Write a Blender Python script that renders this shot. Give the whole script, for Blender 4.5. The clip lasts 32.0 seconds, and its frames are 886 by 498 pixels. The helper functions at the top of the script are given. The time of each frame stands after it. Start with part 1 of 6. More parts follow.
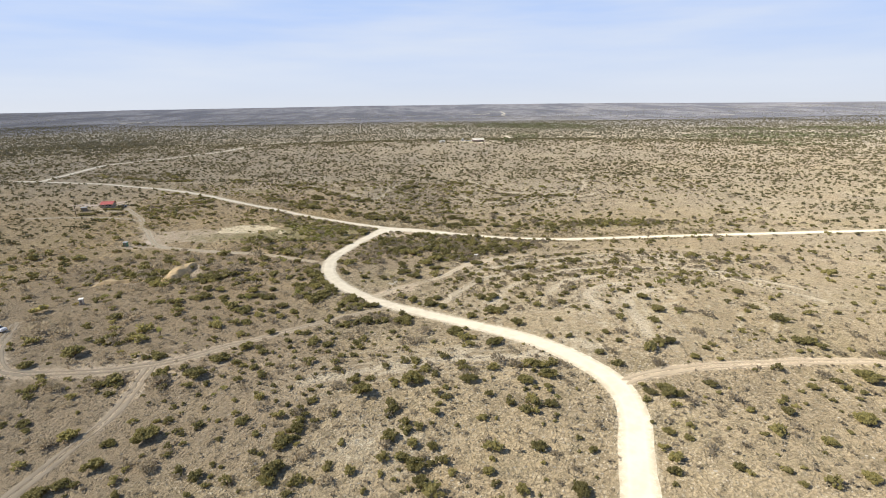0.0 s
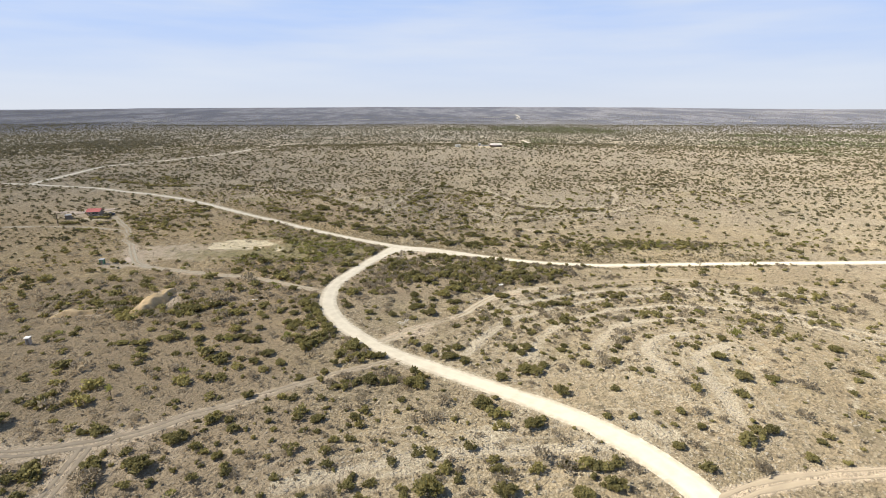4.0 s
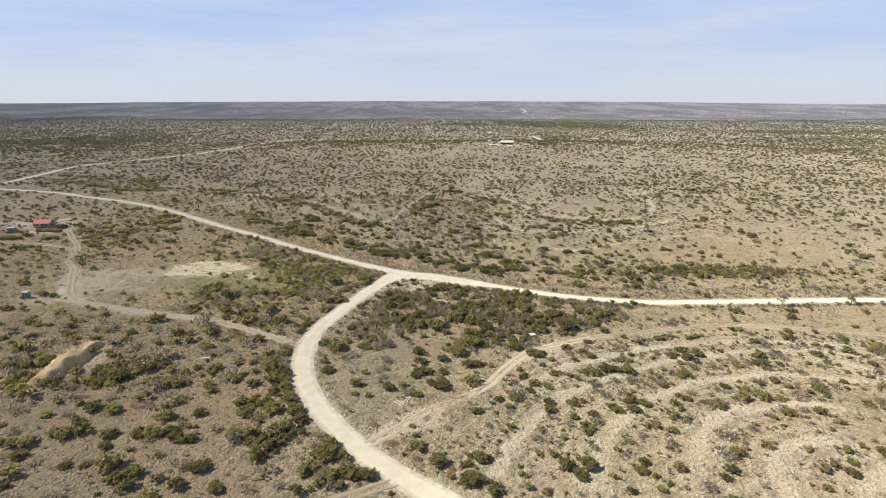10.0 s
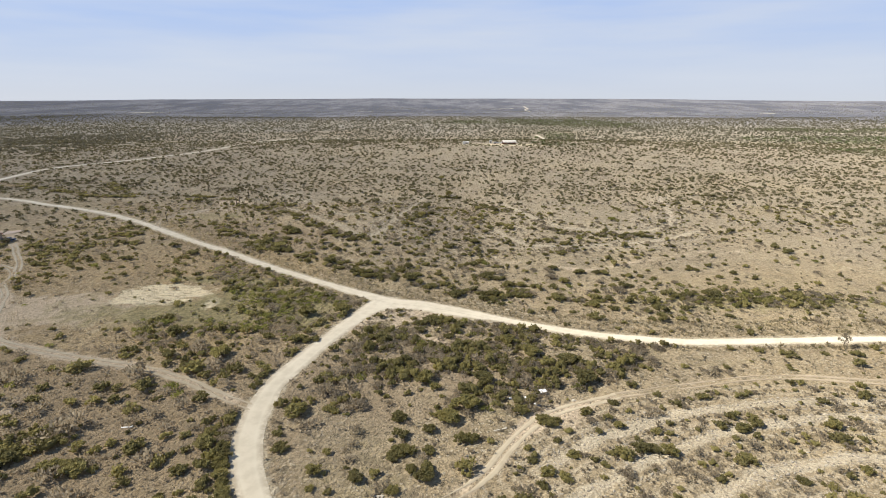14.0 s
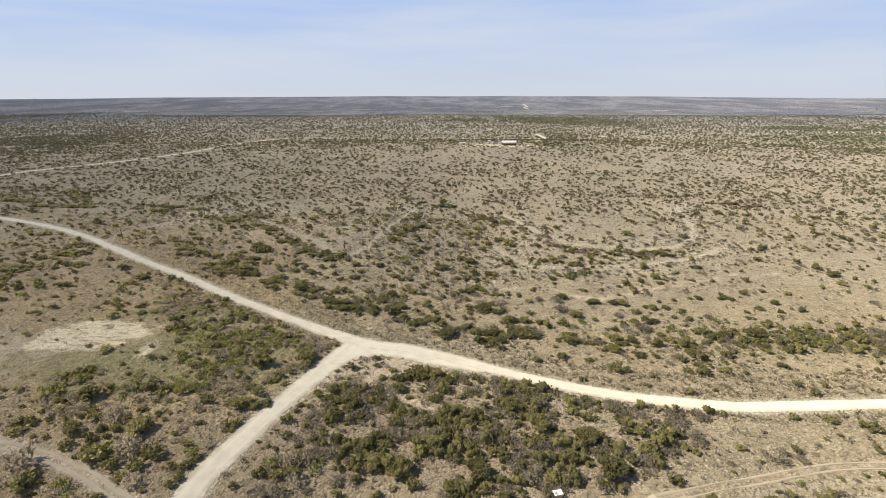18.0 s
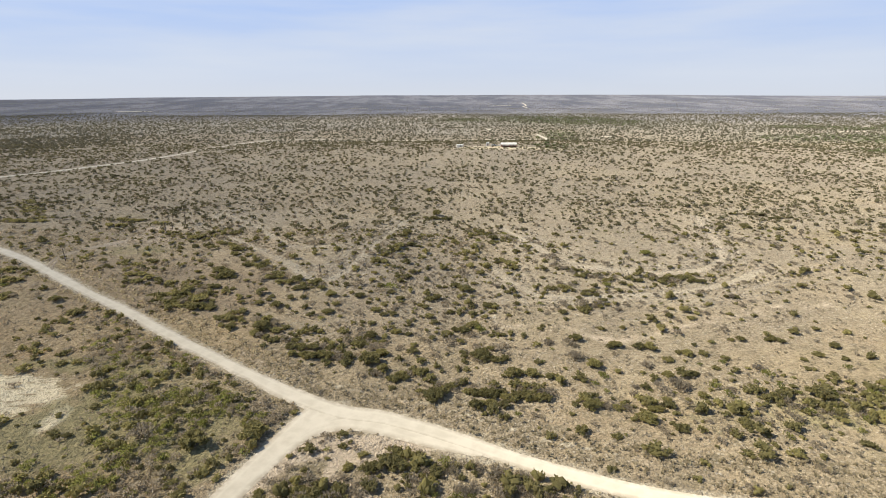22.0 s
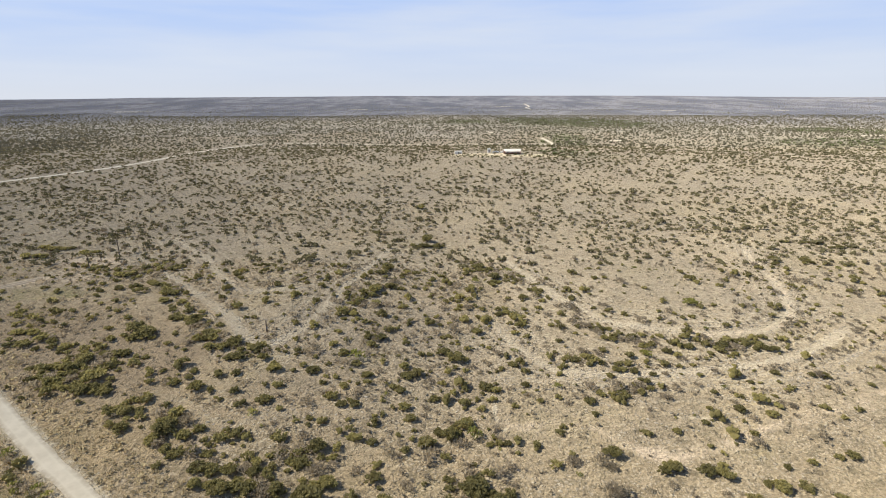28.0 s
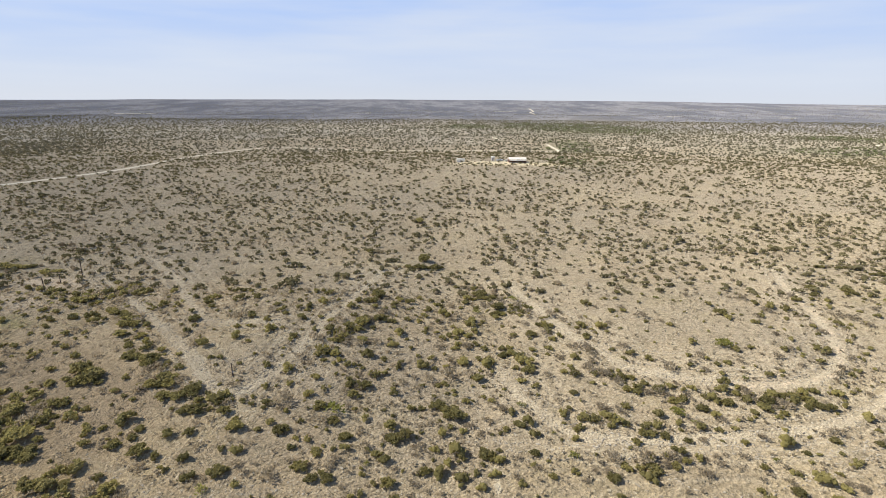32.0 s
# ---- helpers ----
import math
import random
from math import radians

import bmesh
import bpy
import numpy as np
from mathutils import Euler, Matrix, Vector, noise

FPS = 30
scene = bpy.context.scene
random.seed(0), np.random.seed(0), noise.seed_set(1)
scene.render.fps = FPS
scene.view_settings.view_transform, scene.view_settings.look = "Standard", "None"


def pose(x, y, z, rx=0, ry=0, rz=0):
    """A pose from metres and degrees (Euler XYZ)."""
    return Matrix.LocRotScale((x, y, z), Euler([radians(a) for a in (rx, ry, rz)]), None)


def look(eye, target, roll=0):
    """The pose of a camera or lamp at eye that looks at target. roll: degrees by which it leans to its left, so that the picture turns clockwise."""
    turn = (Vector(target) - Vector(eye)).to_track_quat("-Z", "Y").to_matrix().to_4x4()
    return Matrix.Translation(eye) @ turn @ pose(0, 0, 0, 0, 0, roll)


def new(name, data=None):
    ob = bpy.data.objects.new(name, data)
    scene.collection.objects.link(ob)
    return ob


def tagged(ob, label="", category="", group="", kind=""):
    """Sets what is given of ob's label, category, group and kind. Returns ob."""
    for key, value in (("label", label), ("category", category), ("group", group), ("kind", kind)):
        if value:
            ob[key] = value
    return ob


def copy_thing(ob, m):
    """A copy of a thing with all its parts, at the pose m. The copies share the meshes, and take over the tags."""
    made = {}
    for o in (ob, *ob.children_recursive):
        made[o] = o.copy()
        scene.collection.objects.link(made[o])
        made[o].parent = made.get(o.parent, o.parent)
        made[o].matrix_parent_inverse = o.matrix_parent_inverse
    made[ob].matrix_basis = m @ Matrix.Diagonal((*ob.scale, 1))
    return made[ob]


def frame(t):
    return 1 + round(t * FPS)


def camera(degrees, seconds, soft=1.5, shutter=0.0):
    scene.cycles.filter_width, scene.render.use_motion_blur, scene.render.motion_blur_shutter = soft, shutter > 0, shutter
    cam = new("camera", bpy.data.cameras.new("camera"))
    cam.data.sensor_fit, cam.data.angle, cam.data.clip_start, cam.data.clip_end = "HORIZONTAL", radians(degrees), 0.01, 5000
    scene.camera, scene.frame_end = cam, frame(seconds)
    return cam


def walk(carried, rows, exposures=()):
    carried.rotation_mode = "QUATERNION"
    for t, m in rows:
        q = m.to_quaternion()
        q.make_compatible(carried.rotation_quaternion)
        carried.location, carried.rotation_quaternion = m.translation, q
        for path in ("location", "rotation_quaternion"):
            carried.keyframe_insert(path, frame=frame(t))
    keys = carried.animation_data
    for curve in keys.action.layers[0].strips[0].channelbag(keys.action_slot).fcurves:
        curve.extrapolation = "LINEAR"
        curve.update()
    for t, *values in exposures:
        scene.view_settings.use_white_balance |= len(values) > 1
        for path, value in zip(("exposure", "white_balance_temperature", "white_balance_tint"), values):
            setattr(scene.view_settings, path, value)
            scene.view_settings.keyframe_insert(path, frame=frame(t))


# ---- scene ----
cam = camera(82.13, 32.0, soft=1.0)
PATH = [
    (0, look((0.00, 0.00, 63.70), (2.98, 96.14, 36.36), -0.78)),
    (3, look((-1.43, 25.04, 64.32), (-0.28, 121.33, 37.36), -0.10)),
    (6, look((-3.84, 49.95, 64.45), (-3.27, 146.19, 37.30), 0.03)),
    (9, look((-4.67, 73.37, 64.16), (-4.47, 169.43, 36.39), 0.10)),
    (11, look((-4.05, 88.41, 64.02), (-4.17, 184.36, 35.86), 0.01)),
    (13, look((-2.51, 103.59, 64.06), (-2.81, 199.47, 35.66), -0.01)),
    (14.5, look((-1.07, 115.25, 64.28), (-1.23, 211.10, 35.78), 0.04)),
    (17, look((0.95, 134.98, 64.52), (0.81, 230.75, 35.73), -0.01)),
    (19, look((2.41, 150.77, 64.66), (2.42, 246.50, 35.73), -0.14)),
    (21, look((3.75, 166.19, 64.78), (3.84, 261.90, 35.80), -0.27)),
    (23, look((5.27, 181.49, 64.86), (5.41, 277.16, 35.75), -0.23)),
    (25, look((6.94, 196.91, 65.27), (7.12, 292.60, 36.23), -0.22)),
    (28, look((9.21, 219.84, 65.54), (8.94, 315.56, 36.58), -0.16)),
    (29, look((9.70, 226.18, 65.72), (9.08, 321.93, 36.87), -0.10)),
    (30, look((10.08, 231.78, 65.96), (9.19, 327.68, 37.62), 0.10)),
    (30.5, look((10.25, 234.26, 66.08), (9.25, 330.24, 38.01), 0.13)),
    (31, look((10.41, 236.59, 66.20), (9.41, 332.53, 38.02), 0.21)),
    (32, look((10.71, 240.92, 66.45), (9.93, 336.84, 38.17), 0.35)),
]
walk(cam, PATH, [(0, 0.62), (6, 0.58), (9, 0.51), (13, 0.46), (19, 0.45), (23, 0.54), (28, 0.57), (32, 0.57)])

# ---- sky, sun ----
SUN_ELEV, SUN_AZ = radians(43), radians(-87)      # azimuth clockwise from +y
world = bpy.data.worlds.new("sky")
scene.world = world
world.use_nodes = True
wn, wl = world.node_tree.nodes, world.node_tree.links
wn.clear()
w_out = wn.new("ShaderNodeOutputWorld")
w_bg = wn.new("ShaderNodeBackground")
w_sky = wn.new("ShaderNodeTexSky")
w_sky.sky_type = "NISHITA"
w_sky.sun_disc = False
w_sky.sun_elevation, w_sky.sun_rotation = SUN_ELEV, SUN_AZ
w_sky.altitude, w_sky.air_density, w_sky.dust_density, w_sky.ozone_density = 300, 1.0, 0.6, 1.6
w_bg.inputs["Strength"].default_value = 0.09
w_tc = wn.new("ShaderNodeTexCoord")
w_sep = wn.new("ShaderNodeSeparateXYZ")
wl.new(w_tc.outputs["Generated"], w_sep.inputs["Vector"])


def w_range(src, a, b, c, d):
    n = wn.new("ShaderNodeMapRange")
    for key, v in zip(("From Min", "From Max", "To Min", "To Max"), (a, b, c, d)):
        n.inputs[key].default_value = v
    wl.new(src, n.inputs["Value"])
    return n.outputs["Result"]


def w_blend(fac, a, b):
    n = wn.new("ShaderNodeMixRGB")
    wl.new(fac, n.inputs["Fac"])
    for key, v in (("Color1", a), ("Color2", b)):
        if isinstance(v, tuple):
            n.inputs[key].default_value = (*v, 1)
        else:
            wl.new(v, n.inputs[key])
    return n.outputs["Color"]


# thin high veil over a clear sky, whiter towards the horizon
w_veil = w_blend(w_range(w_sep.outputs["Z"], 0.0, 0.19, 0, 1), (5.2, 5.6, 6.35), (3.0, 4.35, 7.4))
w_map = wn.new("ShaderNodeMapping")
w_map.inputs["Scale"].default_value = (1.0, 1.3, 9.0)
w_map.inputs["Rotation"].default_value = (0, radians(-5), 0)
w_no = wn.new("ShaderNodeTexNoise")
w_no.inputs["Scale"].default_value, w_no.inputs["Detail"].default_value = 1.7, 6
wl.new(w_tc.outputs["Generated"], w_map.inputs["Vector"])
wl.new(w_map.outputs["Vector"], w_no.inputs["Vector"])
w_veil = w_blend(w_range(w_no.outputs["Fac"], 0.40, 0.66, 0.0, 0.8), w_veil, (5.3, 5.75, 6.65))
w_sum = w_blend(w_range(w_sep.outputs["Z"], 0.15, 0.55, 0.94, 0.0), w_sky.outputs["Color"], w_veil)
wl.new(w_sum, w_bg.inputs["Color"])
wl.new(w_bg.outputs["Background"], w_out.inputs["Surface"])

sun_data = bpy.data.lights.new("sun", "SUN")
sun_data.energy, sun_data.angle, sun_data.color = 5.0, radians(0.53), (0.99, 0.932, 0.822)
sun = new("sun", sun_data)
sun_dir = Vector((math.sin(SUN_AZ) * math.cos(SUN_ELEV), math.cos(SUN_AZ) * math.cos(SUN_ELEV), math.sin(SUN_ELEV)))
sun.matrix_world = look(sun_dir * 500, (0, 0, 0))


# ---- materials ----
def material(name, color, rough=0.9, spec=0.2, metal=0.0):
    m = bpy.data.materials.new(name)
    m.use_nodes = True
    b = m.node_tree.nodes["Principled BSDF"]
    b.inputs["Base Color"].default_value = (*color, 1)
    b.inputs["Roughness"].default_value = rough
    b.inputs["Specular IOR Level"].default_value = spec
    b.inputs["Metallic"].default_value = metal
    b.inputs["Diffuse Roughness"].default_value = 1.0 if rough > 0.8 else 0.0
    return m


class Nodes:
    """Short ways to write a node tree."""

    def __init__(self, m):
        self.t = m.node_tree
        self.b = self.t.nodes["Principled BSDF"]
        self.geo = self.t.nodes.new("ShaderNodeNewGeometry").outputs["Position"]

    def link(self, a, b):
        self.t.links.new(a, b)

    def noise(self, scale, detail=4, rough=0.55, stretch=None):
        n = self.t.nodes.new("ShaderNodeTexNoise")
        n.inputs["Scale"].default_value, n.inputs["Detail"].default_value, n.inputs["Roughness"].default_value = scale, detail, rough
        src = self.geo
        if stretch:
            mp = self.t.nodes.new("ShaderNodeMapping")
            mp.inputs["Scale"].default_value = stretch
            self.link(src, mp.inputs["Vector"])
            src = mp.outputs["Vector"]
        self.link(src, n.inputs["Vector"])
        return n.outputs["Fac"]

    def cells(self, scale, stretch=(1, 1, 0)):
        """Distance from the nearest scattered spot, and a random number for that spot."""
        n = self.t.nodes.new("ShaderNodeTexVoronoi")
        n.inputs["Scale"].default_value = scale
        mp = self.t.nodes.new("ShaderNodeMapping")
        mp.inputs["Scale"].default_value = stretch
        self.link(self.geo, mp.inputs["Vector"])
        self.link(mp.outputs["Vector"], n.inputs["Vector"])
        c = self.t.nodes.new("ShaderNodeSeparateColor")
        self.link(n.outputs["Color"], c.inputs["Color"])
        return n.outputs["Distance"], c.outputs["Red"], c.outputs["Green"]

    def spots(self, scale, widest, soft, stretch=(1, 1, 0)):
        """Scattered spots of uneven size, most of them small."""
        d, r, g = self.cells(scale, stretch)
        edge = self.math("SUBTRACT", self.math("MULTIPLY", self.math("POWER", r, 2.0), widest), d)
        return self.ramp(edge, 0.0, soft), g

    def attr(self, name):
        n = self.t.nodes.new("ShaderNodeAttribute")
        n.attribute_name = name
        return n.outputs["Fac"]

    def ramp(self, src, lo, hi):
        n = self.t.nodes.new("ShaderNodeMapRange")
        n.inputs["From Min"].default_value, n.inputs["From Max"].default_value = lo, hi
        n.interpolation_type = "SMOOTHSTEP"
        self.link(src, n.inputs["Value"])
        return n.outputs["Result"]

    def math(self, op, a, b):
        n = self.t.nodes.new("ShaderNodeMath")
        n.operation = op
        for i, v in enumerate((a, b)):
            if isinstance(v, (int, float)):
                n.inputs[i].default_value = v
            else:
                self.link(v, n.inputs[i])
        return n.outputs["Value"]

    def mix(self, fac, a, b):
        n = self.t.nodes.new("ShaderNodeMixRGB")
        if isinstance(fac, (int, float)):
            n.inputs["Fac"].default_value = fac
        else:
            self.link(fac, n.inputs["Fac"])
        for k, v in (("Color1", a), ("Color2", b)):
            if isinstance(v, tuple):
                n.inputs[k].default_value = (*v, 1)
            else:
                self.link(v, n.inputs[k])
        return n.outputs["Color"]

    def steps(self, src, span, stops):
        """A curve of values over 0 to span."""
        n = self.t.nodes.new("ShaderNodeValToRGB")
        e = n.color_ramp.elements
        while len(e) < len(stops):
            e.new(0.5)
        for k, (at, v) in enumerate(stops):
            e[k].position = at
        for k, (at, v) in enumerate(stops):
            e[k].color = (v, v, v, 1)
        self.link(self.math("DIVIDE", src, span), n.inputs["Fac"])
        return n.outputs["Color"]

    def bump(self, src, strength, dist):
        n = self.t.nodes.new("ShaderNodeBump")
        n.inputs["Strength"].default_value, n.inputs["Distance"].default_value = strength, dist
        self.link(src, n.inputs["Height"])
        self.link(n.outputs["Normal"], self.b.inputs["Normal"])

    def color(self, c):
        self.link(c, self.b.inputs["Base Color"])


def ground_material():
    m = material("dry_ground", (0.3, 0.26, 0.2), 0.95, 0.1)
    n = Nodes(m)
    soil = n.mix(n.ramp(n.noise(0.045, 5), 0.35, 0.68), (0.450, 0.366, 0.228), (0.362, 0.293, 0.182))
    soil = n.mix(n.math("MULTIPLY", n.attr("upland"), 0.8), soil, n.mix(n.ramp(n.noise(0.06, 5), 0.35, 0.68), (0.475, 0.406, 0.292), (0.412, 0.354, 0.256)))
    warm = n.ramp(n.noise(0.021, 5, 0.65), 0.48, 0.64)
    soil = n.mix(n.math("MULTIPLY", warm, 0.40), soil, (0.455, 0.345, 0.205))
    olive = n.ramp(n.noise(0.032, 5, 0.65, (1, 1.15, 1)), 0.53, 0.67)
    soil = n.mix(n.math("MULTIPLY", olive, 0.5), soil, (0.375, 0.322, 0.172))
    dull = n.ramp(n.noise(0.07, 6, 0.75, (1.1, 1, 1)), 0.55, 0.65)
    soil = n.mix(n.math("MULTIPLY", dull, 0.5), soil, (0.265, 0.217, 0.140))
    straw = n.ramp(n.noise(0.45, 5, 0.75), 0.46, 0.62)
    soil = n.mix(n.math("MULTIPLY", straw, 0.58), soil, (0.54, 0.445, 0.288))
    tuft = n.ramp(n.noise(1.1, 4, 0.75), 0.49, 0.58)
    soil = n.mix(n.math("MULTIPLY", tuft, 0.55), soil, (0.190, 0.155, 0.092))
    clump = n.ramp(n.noise(0.30, 5, 0.72), 0.54, 0.63)
    soil = n.mix(n.math("MULTIPLY", clump, 0.62), soil, (0.222, 0.190, 0.118))
    stone = n.ramp(n.noise(1.9, 3, 0.7), 0.57, 0.64)
    soil = n.mix(n.math("MULTIPLY", stone, n.ramp(n.noise(0.03, 3), 0.34, 0.6)), soil, (0.60, 0.525, 0.39))
    scrub = n.ramp(n.noise(0.38, 6, 0.85), 0.52, 0.59)
    soil = n.mix(n.math("MULTIPLY", n.math("MULTIPLY", scrub, n.attr("upland")), 0.22), soil, (0.215, 0.186, 0.122))
    # dry tufts and loose limestone, each its own spot
    tufts, shade = n.spots(0.62, 0.62, 0.16)
    soil = n.mix(n.math("MULTIPLY", n.math("MULTIPLY", tufts, n.ramp(n.noise(0.05, 4, 0.6), 0.30, 0.55)), 0.72), soil, n.mix(shade, (0.150, 0.122, 0.076), (0.245, 0.205, 0.130)))
    rubble, shade = n.spots(1.35, 0.62, 0.10)
    patch = n.math("ADD", n.math("MULTIPLY", n.ramp(n.noise(0.04, 5, 0.65), 0.40, 0.62), 0.50), 0.10)
    soil = n.mix(n.math("MULTIPLY", rubble, patch), soil, n.mix(shade, (0.50, 0.435, 0.32), (0.70, 0.625, 0.48)))
    # low hummocks of bunched grass with darker gaps
    hummock, shade, _ = n.cells(1.5)
    gaps = n.math("MULTIPLY", n.ramp(hummock, 0.34, 0.72), n.ramp(n.noise(0.06, 4, 0.6), 0.32, 0.56))
    soil = n.mix(n.math("MULTIPLY", gaps, 0.32), soil, (0.205, 0.168, 0.110))
    # evens the soil towards one pale tan, most on the far slope
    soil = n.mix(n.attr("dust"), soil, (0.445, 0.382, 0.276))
    # greyed by weathering, browner on the western flat
    weather = n.t.nodes.new("ShaderNodeMixRGB")
    weather.blend_type = "MULTIPLY"
    weather.inputs["Fac"].default_value = 1.0
    n.link(soil, weather.inputs["Color1"])
    n.link(n.mix(n.math("MULTIPLY", n.attr("flat"), 0.75), n.mix(n.ramp(n.noise(0.016, 4, 0.6), 0.38, 0.62), (0.92, 0.905, 0.915), (1.0, 0.975, 0.955)), (1.17, 1.065, 0.925)), weather.inputs["Color2"])
    soil = weather.outputs["Color"]
    marl = n.math("ADD", n.attr("marl"), n.math("MULTIPLY", n.math("SUBTRACT", n.noise(0.16, 7, 0.75), 0.5), 2.0))
    loam = n.math("ADD", n.attr("loam"), n.math("MULTIPLY", n.math("SUBTRACT", n.noise(0.09, 6, 0.7), 0.5), 1.0))
    soil = n.mix(n.math("MULTIPLY", n.ramp(loam, 0.35, 0.8), 0.60), soil, n.mix(n.ramp(n.noise(1.0, 5, 0.75), 0.45, 0.6), (0.370, 0.285, 0.185), (0.245, 0.192, 0.128)))
    wob = n.math("ADD", n.attr("bare"), n.math("MULTIPLY", n.math("SUBTRACT", n.noise(0.40, 6, 0.75), 0.5), 1.25))
    rock = n.mix(n.ramp(n.noise(1.3, 5, 0.7), 0.44, 0.60), (0.60, 0.52, 0.375), (0.42, 0.35, 0.245))
    soil = n.mix(n.math("MULTIPLY", n.ramp(wob, 0.36, 0.76), 0.9), soil, rock)
    # thin beds of limestone that crop out one above the other along the benches
    away = n.math("ADD", n.attr("ledge"), n.math("ADD", n.math("MULTIPLY", n.math("SUBTRACT", n.noise(0.16, 4, 0.6), 0.5), 4.0), n.math("MULTIPLY", n.math("SUBTRACT", n.noise(1.1, 5, 0.8), 0.5), 2.2)))
    beds = n.steps(away, 14.0, ((0.0, 1.0), (0.07, 1.0), (0.14, 0.1), (0.22, 0.1), (0.27, 0.8), (0.32, 0.05), (0.42, 0.05), (0.47, 0.7), (0.53, 0.05), (0.70, 0.0), (0.74, 0.55), (0.79, 0.0)))
    beds = n.math("MULTIPLY", beds, n.ramp(n.noise(0.05, 4, 0.6), 0.28, 0.5))
    soil = n.mix(n.math("MULTIPLY", beds, 0.75), soil, n.mix(n.ramp(n.noise(2.2, 4, 0.8), 0.42, 0.58), (0.60, 0.52, 0.38), (0.45, 0.375, 0.265)))
    t = n.math("ADD", n.attr("tan"), n.math("MULTIPLY", n.math("SUBTRACT", n.noise(0.25, 6, 0.7), 0.5), 1.3))
    soil = n.mix(n.math("MULTIPLY", n.ramp(t, 0.4, 0.85), 0.8), soil, n.mix(n.ramp(n.noise(1.2, 4, 0.7), 0.4, 0.6), (0.68, 0.550, 0.395), (0.52, 0.420, 0.298)))
    holes = n.math("SUBTRACT", 1.0, n.math("MULTIPLY", n.ramp(n.noise(0.42, 5, 0.75, (0.55, 1.6, 1)), 0.52, 0.6), 0.8))
    soil = n.mix(n.math("MULTIPLY", n.ramp(marl, 0.45, 0.65), holes), soil, n.mix(n.ramp(n.noise(0.8, 4, 0.7), 0.4, 0.65), (0.84, 0.725, 0.490), (0.68, 0.570, 0.375)))
    # distant brush, too fine to tell apart; base colours paled to imitate haze
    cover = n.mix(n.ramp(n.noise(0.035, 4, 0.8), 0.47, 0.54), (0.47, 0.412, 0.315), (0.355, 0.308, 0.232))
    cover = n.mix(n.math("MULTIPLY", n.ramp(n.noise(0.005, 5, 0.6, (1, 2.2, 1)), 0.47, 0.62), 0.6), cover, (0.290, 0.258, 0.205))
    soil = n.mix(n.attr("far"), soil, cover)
    g = n.math("ADD", n.math("SUBTRACT", n.attr("green"), n.math("MAXIMUM", n.attr("bare"), n.attr("marl"))), n.math("MULTIPLY", n.math("SUBTRACT", n.noise(0.16, 6, 0.7), 0.5), 1.3))
    soil = n.mix(n.math("MULTIPLY", n.ramp(g, 0.4, 0.85), 0.85), soil, n.mix(n.ramp(n.noise(0.8, 4, 0.7), 0.4, 0.6), (0.395, 0.335, 0.165), (0.235, 0.208, 0.105)))
    soil = n.mix(n.math("MULTIPLY", n.attr("wood"), n.ramp(n.noise(0.02, 5, 0.75, (1, 1.6, 1)), 0.36, 0.58)), soil, (0.170, 0.170, 0.090))
    # outermost plain: blue-grey haze painted into the ground colour
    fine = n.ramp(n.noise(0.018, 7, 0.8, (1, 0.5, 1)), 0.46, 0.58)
    haze_tone = n.mix(n.ramp(n.noise(0.004, 8, 0.72, (1, 0.4, 1)), 0.43, 0.57), (0.152, 0.154, 0.176), (0.270, 0.262, 0.270))
    haze_tone = n.mix(n.math("MULTIPLY", fine, 0.6), haze_tone, (0.150, 0.146, 0.158))
    n.color(n.mix(n.attr("distant"), soil, haze_tone))
    n.bump(n.math("ADD", n.math("ADD", n.noise(2.0, 6, 0.75), n.noise(0.5, 4)), n.math("SUBTRACT", n.math("MULTIPLY", n.math("ADD", rubble, tufts), 0.35), n.math("MULTIPLY", hummock, 0.45))), 1.0, 0.6)
    return m


def road_material(name, a, b, c, worn=0.35):
    m = material(name, a, 0.92, 0.15)
    n = Nodes(m)
    col = n.mix(n.ramp(n.noise(0.35, 5, 0.6), 0.35, 0.7), a, b)
    col = n.mix(n.math("MULTIPLY", n.ramp(n.attr("edge"), 0.45, 1.0), n.ramp(n.noise(0.7, 5, 0.75), 0.33, 0.6)), col, c)
    col = n.mix(n.math("MULTIPLY", n.ramp(n.attr("track"), 0.3, 1.0), worn), col, (0.74, 0.68, 0.54))
    n.color(col)
    n.bump(n.noise(3.0, 5, 0.7), 0.35, 0.08)
    return m


def leaf_material(name, dark, light, dry):
    m = material(name, dark, 0.9, 0.08)
    n = Nodes(m)
    tone = n.attr("tone")
    oi = n.t.nodes.new("ShaderNodeObjectInfo").outputs["Random"]
    both = n.math("FRACT", n.math("ADD", tone, oi), 0)
    col = n.mix(n.math("MULTIPLY", n.math("POWER", both, 1.3), 0.8), dark, light)
    col = n.mix(n.math("MULTIPLY", n.ramp(n.noise(3.4, 4, 0.75), 0.42, 0.7), 0.32), col, light)
    col = n.mix(n.math("MULTIPLY", n.ramp(n.noise(0.25, 3), 0.52, 0.72), 0.5), col, dry)
    n.color(col)
    n.bump(n.noise(6.0, 4, 0.75), 0.5, 0.12)
    thin = n.t.nodes.new("ShaderNodeBsdfTranslucent")     # light shining through the sprays
    n.link(col, thin.inputs["Color"])
    both = n.t.nodes.new("ShaderNodeMixShader")
    both.inputs["Fac"].default_value = 0.56
    n.link(n.b.outputs["BSDF"], both.inputs[1])
    n.link(thin.outputs["BSDF"], both.inputs[2])
    n.link(both.outputs["Shader"], n.t.nodes["Material Output"].inputs["Surface"])
    return m


